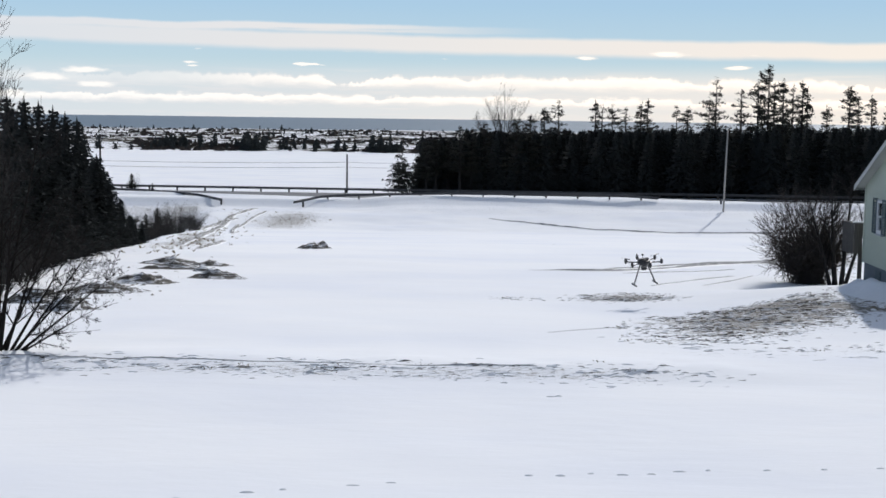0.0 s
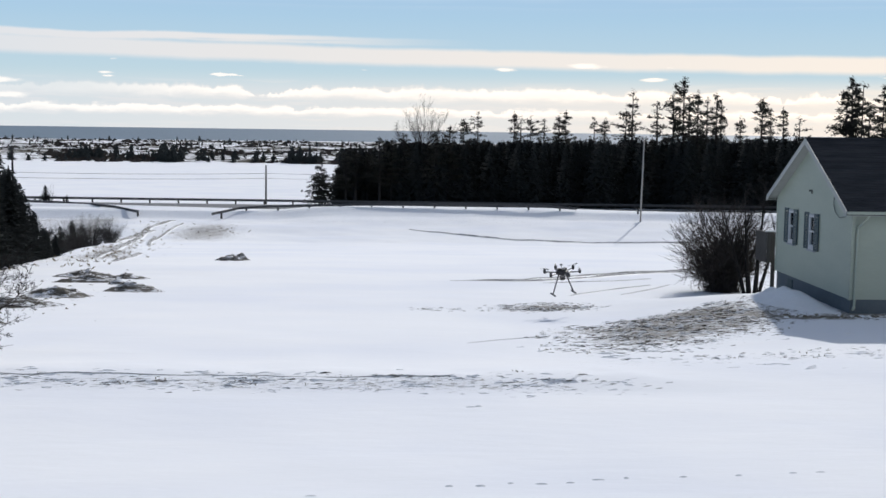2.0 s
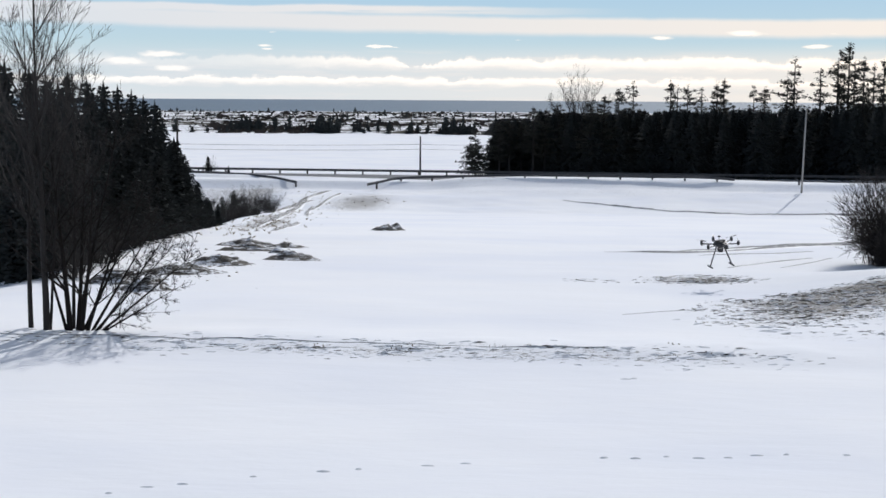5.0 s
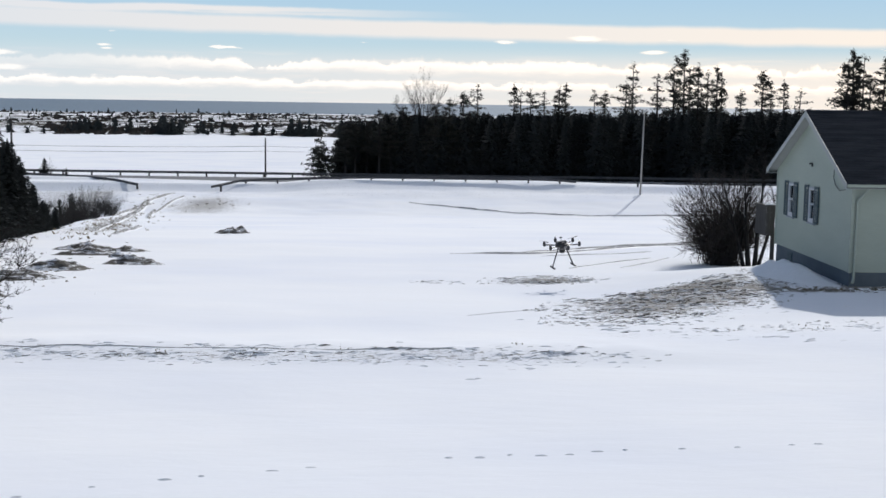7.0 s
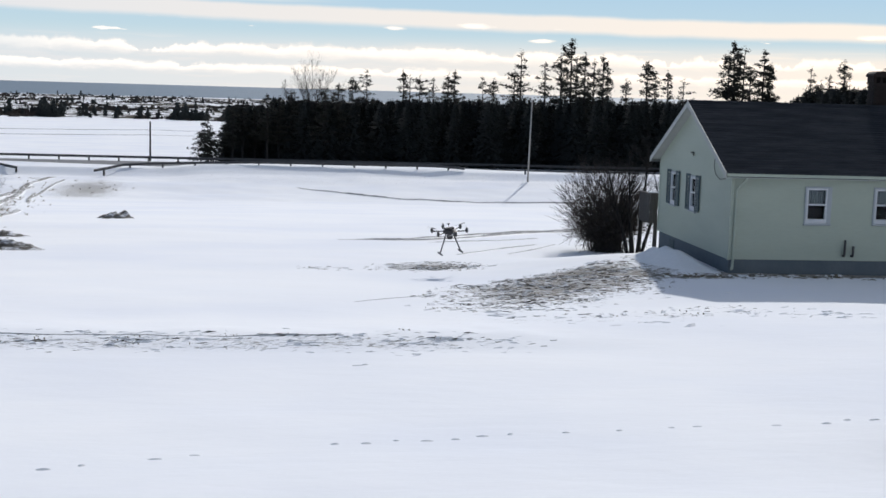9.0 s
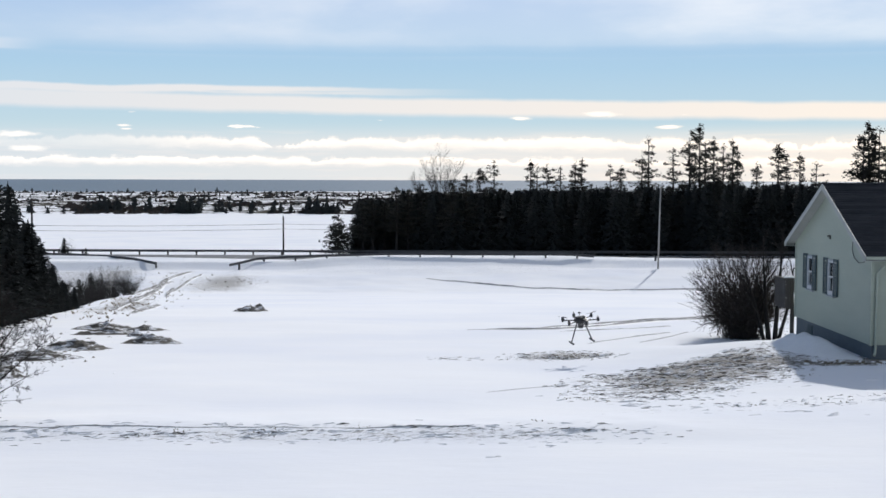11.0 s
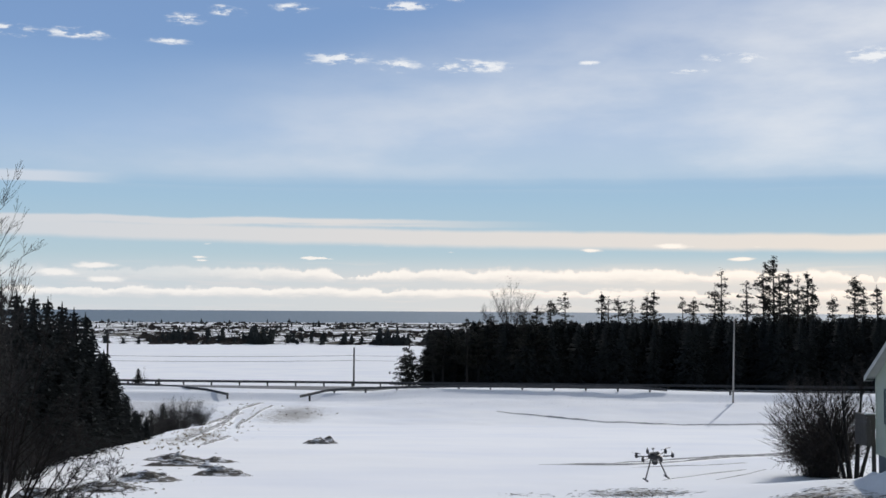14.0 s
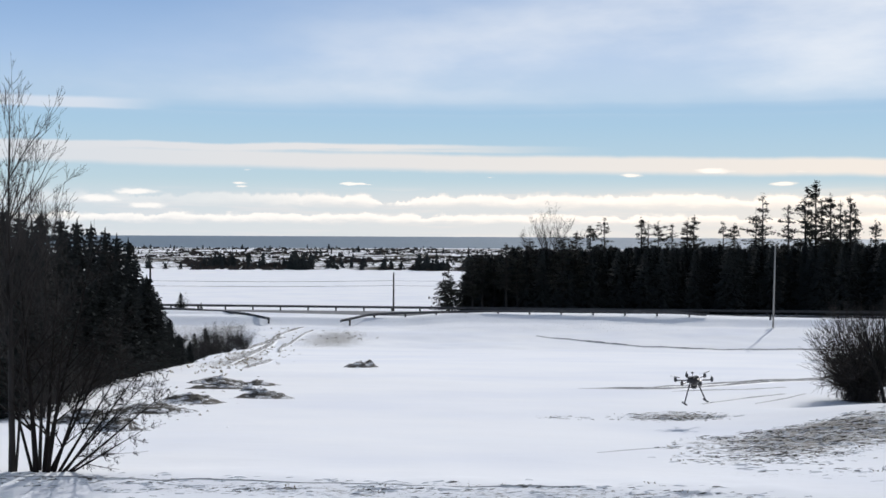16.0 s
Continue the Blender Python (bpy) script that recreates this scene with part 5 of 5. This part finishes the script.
for path, w, h in [([(-15.0, 70.9), (-16.4, 80), (-17.8, 90)], 0.22, 0.16), ([(-18.2, 92), (-20.6, 108), (-22.9, 125)], 0.3, 0.24), ([(-22.6, 122), (-23.4, 133), (-23.6, 141)], 0.34, 0.3),
                   ([(-23.9, 137), (-22.8, 144.5), (-21.9, 147.5)], 0.26, 0.2), ([(-13.0, 66.1), (-13.4, 74), (-14.6, 83.5)], 0.2, 0.14), ([(-24.4, 124), (-24.2, 134), (-22.6, 138)], 0.3, 0.28),
                   ([(-19.6, 116), (-21.2, 126), (-22.0, 134)], 0.22, 0.16), ([(-21.6, 130), (-21.0, 139), (-20.4, 145)], 0.2, 0.14)]:
    rut("track", path, w, h, FURROW, SNOWY_TURF)


def footprints():
    """A line of prints: a pressed hollow with a raised rim on the far side."""
    r = random.Random(9)
    V, F = [], []
    path = [(-5.3, 15.6), (-3.1, 16.55), (-1.2, 17.08), (0.4, 17.48), (2.7, 17.86), (4.9, 18.13), (7.1, 18.33), (9.8, 18.6), (11.5, 18.8)]
    spots = []
    for (ax, ay), (bx, by) in zip(path, path[1:]):
        n = int(math.hypot(bx - ax, by - ay) / 0.42)
        for i in range(n):
            if r.random() < (0.75 if noise.noise((ax * 3 + i * 0.5, 0.0, 0.0)) > -0.05 else 0.12):
                spots.append((ax + (bx - ax) * i / n, ay + (by - ay) * i / n + r.uniform(-0.08, 0.08)))
    spots += [(2.1, 23.0), (2.25, 23.05), (10.3, 18.65), (13, 22.5), (6.9, 84.0), (7.5, 82.6)]
    for x, y in spots:
        w, s = r.uniform(0.05, 0.12), r.uniform(0.22, 0.42)
        o, n = len(V), 9
        for i in range(n):
            t = -1 + 2 * i / (n - 1)
            e = 1 - t * t
            for dy, h in ((-0.13, -0.008), (-0.06, 0.016), (0.0, 0.055), (0.03, -0.008)):
                px, py = x + w * t, y + dy * (e if dy < 0 else 1.0) * s
                V.append((px, py, ground_z(px, py) + (h * e * s if h > 0 else h) - 0.006 * (e < 0.05)))
        F += [(o + i * 4 + j, o + i * 4 + j + 4, o + i * 4 + j + 5, o + i * 4 + j + 1) for i in range(n - 1) for j in range(3)]
    tagged(piece("footprints", (V, F), SNOW), "line of old footprints across the smooth snow", "footprints", kind="stuff")


footprints()


# ---------------------------------------------------------------- shrubs and far shore
def twig_bush(name, label, x, y, n, wide, height, seed, category="bush", group="", mat=None, level=1, radius=0.02):
    r = random.Random(seed)
    t = thing(name, label, category, group, (x, y, ground_z(x, y)))
    stems, twigs = [], []
    for i in range(n):
        a, q = r.uniform(0, 6.28), r.uniform(0, 1) ** 0.6
        out = []
        limb(out, r, (math.cos(a) * 0.30 * wide * q, math.sin(a) * 0.30 * wide * q, -0.1), (math.cos(a) * q * wide * 1.4 / height, math.sin(a) * q * wide * 1.4 / height, 1),
             height * r.uniform(0.45, 1.0) * (1 - 0.35 * q * q), radius, level, 0.5, 0.25, 5)
        stems.append(out[0])
        twigs += out[1:]
    piece("stem", join(*stems), mat or TWIG, t)
    piece("crown", join(*twigs), mat or TWIG, t)
    return t




def round_bush(x, y, rx, rz, n, seed):
    """A round leafless bush: stems arch out of one foot and fray into fine twigs."""
    r = random.Random(seed)
    t = thing("bush", "dense round leafless twiggy bush near the house", "bush", "", (x, y, ground_z(x, y)))
    stems, twigs = [], []
    for i in range(n):
        a, up = r.uniform(0, 6.283), r.uniform(-0.9, 1.0)
        q = r.uniform(0.35, 1.0) ** 0.5 * (1.0 + 0.16 * noise.noise((math.cos(a) * 2, math.sin(a) * 2, up * 2)))
        flat = max(0.0, 1 - up * up) ** 0.38
        end = Vector((math.cos(a) * flat * rx * q, math.sin(a) * flat * rx * q, rz * 1.0 + up * rz * q))
        foot = Vector((r.gauss(0, 0.3), r.gauss(0, 0.3), -0.1))
        mid = foot.lerp(end, 0.5) + Vector((0, 0, 0.35 * rz * (1 - up) * 0.6)) - Vector((end.x, end.y, 0)) * 0.12
        pts = [(1 - u) ** 2 * foot + 2 * u * (1 - u) * mid + u * u * end + Vector((r.gauss(0, 0.06), r.gauss(0, 0.06), r.gauss(0, 0.06))) for u in (0, 0.2, 0.4, 0.6, 0.8, 1.0)]
        stems.append(tube(pts, [0.017, 0.014, 0.011, 0.008, 0.006, 0.0035], 4, False))
        for j in range(16):
            k = r.choice((1, 2, 2, 3, 3, 4, 4, 5, 5))
            out = (pts[k] - pts[k - 1]).normalized() + Vector((r.gauss(0, 0.55), r.gauss(0, 0.55), r.gauss(0.12, 0.5)))
            out = out.normalized() * r.uniform(0.25, 0.65)
            bend = Vector((r.gauss(0, 0.04), r.gauss(0, 0.04), r.uniform(0, 0.08)))
            twigs.append(tube([pts[k], pts[k] + out * 0.5 + bend, pts[k] + out + bend * 1.6], [0.0065, 0.005, 0.003], 3, False))
    piece("stem", join(*stems), TWIG, t)
    piece("crown", join(*twigs), TWIG, t)


round_bush(13.8, 46.6, 1.95, 1.7, 520, 31)
x, y = at_angle(33.7, 19.5)
twig_bush("bare_shrub", "leafless shrub with fine upturned twigs near the house", x, y, 75, 1.35, 2.6, 35, "shrub", mat=BARK, radius=0.014)
for i, (x, y, n, w, h) in enumerate([(-25.5, 112, 70, 1.8, 3.3), (-26.6, 120, 100, 2.4, 4.0), (-27.2, 127, 90, 2.2, 3.9), (-26.2, 131, 70, 1.9, 3.2), (-23.5, 100, 40, 1.5, 2.2), (-30, 124, 50, 2.0, 3.4), (-30.5, 112, 40, 1.8, 2.4), (-24.8, 124, 40, 1.5, 2.0), (-42, 170, 20, 1.6, 2.6), (-29, 141, 40, 1.8, 1.5), (-32, 144, 45, 2.2, 1.3), (-35.5, 142, 45, 2.0, 1.7), (-30.5, 136, 45, 1.8, 2.2), (-34, 137, 45, 2.2, 2.2), (-38.5, 145, 40, 2.2, 1.4)]):
    twig_bush("gully_shrub", "grey leafless shrub in the gully below the field", x, y, n, w, h, 60 + i, "shrub", "shrubs in the gully", BARK, radius=0.026)
for i, (az, d, h) in enumerate([(-12.9, 118, 3.0), (-13.4, 112, 2.4), (-14.0, 172, 2.3), (-13.1, 172, 1.0)]):
    x, y = at_angle(az, d)
    conifer(YOUNG, x, y, ground_z(x, y) - 0.1, h + 0.1, i, "small young spruce among snow", "spruces in the gully", 1.0)
for i, (x, y, n, w, h) in enumerate([(-14.6, 42.5, 40, 1.6, 2.4), (-15.8, 46.5, 40, 1.7, 2.6), (-16.0, 51, 36, 1.6, 2.4), (-16.8, 56, 30, 1.5, 2.2), (-13.6, 37.5, 34, 1.4, 2.2)]):
    twig_bush("gully_shrub", "dark leafless brush under the spruces", x, y, n, w, h, 80 + i, "shrub", "brush under the spruces", BARK, radius=0.022)
twig_bush("dead_stalk", "dry forked stalk standing in the snow", -8.78, 26.9, 2, 0.18, 0.62, 71, "stalk", radius=0.016, level=2)
twig_bush("dead_stalk", "short dry stalk standing in the snow", -8.4, 26.95, 1, 0.08, 0.28, 72, "stalk", radius=0.012, level=3)


def far_wood():
    """Low spruces scattered over the far shore."""
    r = random.Random(17)
    V, F = [], []

    def tree(x, y, z, h):
        w = h * r.uniform(0.28, 0.62)
        for s in range(9):
            t = s / 9
            rad = w * (1 - t) ** 0.7 * r.uniform(0.6, 1.25) + 0.12
            zz = z + h * (0.05 + 0.9 * t)
            for i in range(5):
                a = r.uniform(0, 6.28)
                ca, sa = math.cos(a), math.sin(a)
                o = len(V)
                V.extend([(x - sa * rad * 0.45, y + ca * rad * 0.45, zz), (x + sa * rad * 0.45, y - ca * rad * 0.45, zz), (x + ca * rad, y + sa * rad, zz - h * r.uniform(-0.02, 0.07)), (x, y, zz + h * 0.16)])
                F.extend([(o, o + 1, o + 2), (o, o + 2, o + 3), (o + 1, o + 3, o + 2)])
    n = 0
    while n < 1650:
        az = r.uniform(-27, 14)
        front = n < 1000
        y = 404 + (24 * r.random() ** 1.5 if front else 24 + 500 * r.random() ** 1.3)
        x = y * math.tan(radians(az))
        clump = noise.noise((x * 0.02, y * 0.006, 8.0)) + 0.6 * noise.noise((x * 0.075, y * 0.02, 2.0))
        keep = smoothstep(-0.12, 0.2, clump) if front else 0.3 + 0.7 * smoothstep(-0.1, 0.3, clump)
        if r.random() < keep + 0.03:
            tall = r.uniform(2.0, 4.6) * (0.75 + 0.5 * smoothstep(0.0, 0.5, clump)) + (2.2 if r.random() < 0.06 else 0)
            tree(x, y, ground_z(x, y) - 0.2, tall * (1.15 if front else r.uniform(0.35, 0.75)))
            n += 1
    tagged(piece("far_spruces", (V, F), SPRUCE), "scattered dark spruces on the snowy far shore", "trees", kind="stuff")
    # scrub between them
    V.clear(), F.clear()
    for i in range(5000):
        az, y = r.uniform(-27, 12), 402 + 500 * r.random() ** 1.3
        x = y * math.tan(radians(az))
        if noise.noise((x * 0.03, y * 0.012, 2.0)) < 0.0:
            continue
        z, h, w = ground_z(x, y) - 0.1, r.uniform(0.3, 1.3), r.uniform(0.6, 2.6)
        for k in range(3):
            a = r.uniform(0, 3.14)
            ca, sa = math.cos(a) * w, math.sin(a) * w * 0.6
            o = len(V)
            V.extend([(x - ca, y - sa, z), (x + ca, y + sa, z), (x + ca * 0.4, y + sa * 0.4, z + h), (x - ca * 0.5, y - sa * 0.5, z + h * 0.8)])
            F.append((o, o + 1, o + 2, o + 3))
    tagged(piece("far_scrub", (V, F), TWIG), "low brown scrub on the snowy far shore", "scrub", kind="stuff")


far_wood()


# ---------------------------------------------------------------- the drone in the air
def build_drone(at, turn):
    d = thing("drone", "black six-armed camera drone hovering over the field", "drone")
    d.matrix_basis = pose(*at, 6, -7, turn) @ Matrix.Scale(1.08, 4)
    piece("body", join(tube([(0, 0, -0.05), (0, 0, -0.03), (0, 0, 0.05), (0, 0, 0.07)], [0.15, 0.18, 0.18, 0.14], 12), box(-0.14, 0.14, -0.06, 0.06, 0.07, 0.12, 0.01), box(-0.05, 0.05, -0.14, -0.05, 0.07, 0.10, 0.01)), BLACK, d)
    for i in range(6):
        a = radians(30 + 60 * i)
        ca, sa = math.cos(a), math.sin(a)
        arm = piece("arm", tube([(ca * 0.14, sa * 0.14, 0.0), (ca * 0.5, sa * 0.5, 0.02)], 0.017, 8), CARBON, d)
        mo = piece("motor", tube([(ca * 0.5, sa * 0.5, -0.03), (ca * 0.5, sa * 0.5, 0.01), (ca * 0.5, sa * 0.5, 0.05), (ca * 0.5, sa * 0.5, 0.09), (ca * 0.5, sa * 0.5, 0.11)], [0.028, 0.042, 0.042, 0.034, 0.01], 10), BLACK, d)
        b = radians(20 + 47 * i)
        cb, sb = math.cos(b), math.sin(b)
        V, F = [], []
        for k in range(9):
            t = -1 + k / 4
            w = 0.017 * (1.15 - abs(t)) + 0.004
            tw = 0.008 * (1 if t > 0 else -1)
            for s in (-1, 1):
                V.append((ca * 0.5 + cb * 0.18 * t - sb * w * s, sa * 0.5 + sb * 0.18 * t + cb * w * s, 0.108 + tw * s))
        F = [(2 * k, 2 * k + 2, 2 * k + 3, 2 * k + 1) for k in range(8)]
        piece("propeller", (V, F), CARBON, mo)
    for s in (-1, 1):
        leg = piece("landing_leg", tube([(s * 0.10, 0, -0.04), (s * 0.31, 0, -0.60)], 0.02, 8), CARBON, d)
        piece("foot", tube([(s * 0.31, -0.16, -0.61), (s * 0.31, 0.16, -0.61)], 0.026, 8), BLACK, leg)
    piece("mast", tube([(0.0, 0.05, 0.07), (0.0, 0.05, 0.20)], 0.007, 6), CARBON, d)
    piece("satellite_receiver", tube([(0.0, 0.05, 0.20), (0.0, 0.05, 0.215), (0.0, 0.05, 0.23)], [0.042, 0.045, 0.03], 12), BLACK, d)
    g = piece("gimbal", join(tube([(0, 0, -0.05), (0, 0, -0.10)], 0.03, 8), box(-0.08, -0.065, -0.03, 0.03, -0.2, -0.09, 0.005), box(0.065, 0.08, -0.03, 0.03, -0.2, -0.09, 0.005), box(-0.08, 0.08, -0.03, 0.03, -0.11, -0.09, 0.005)), CARBON, d)
    piece("camera_unit", join(box(-0.06, 0.06, -0.05, 0.05, -0.22, -0.13, 0.012), tube([(0, -0.05, -0.175), (0, -0.10, -0.175)], [0.04, 0.035], 12)), BLACK, g)
    for s in (-0.09, 0.11):
        piece("antenna", tube([(s, -0.1, -0.03), (s, -0.11, -0.17)], 0.006, 5), BLACK, d)


build_drone((6.12, 37.36, 0.88), 12)
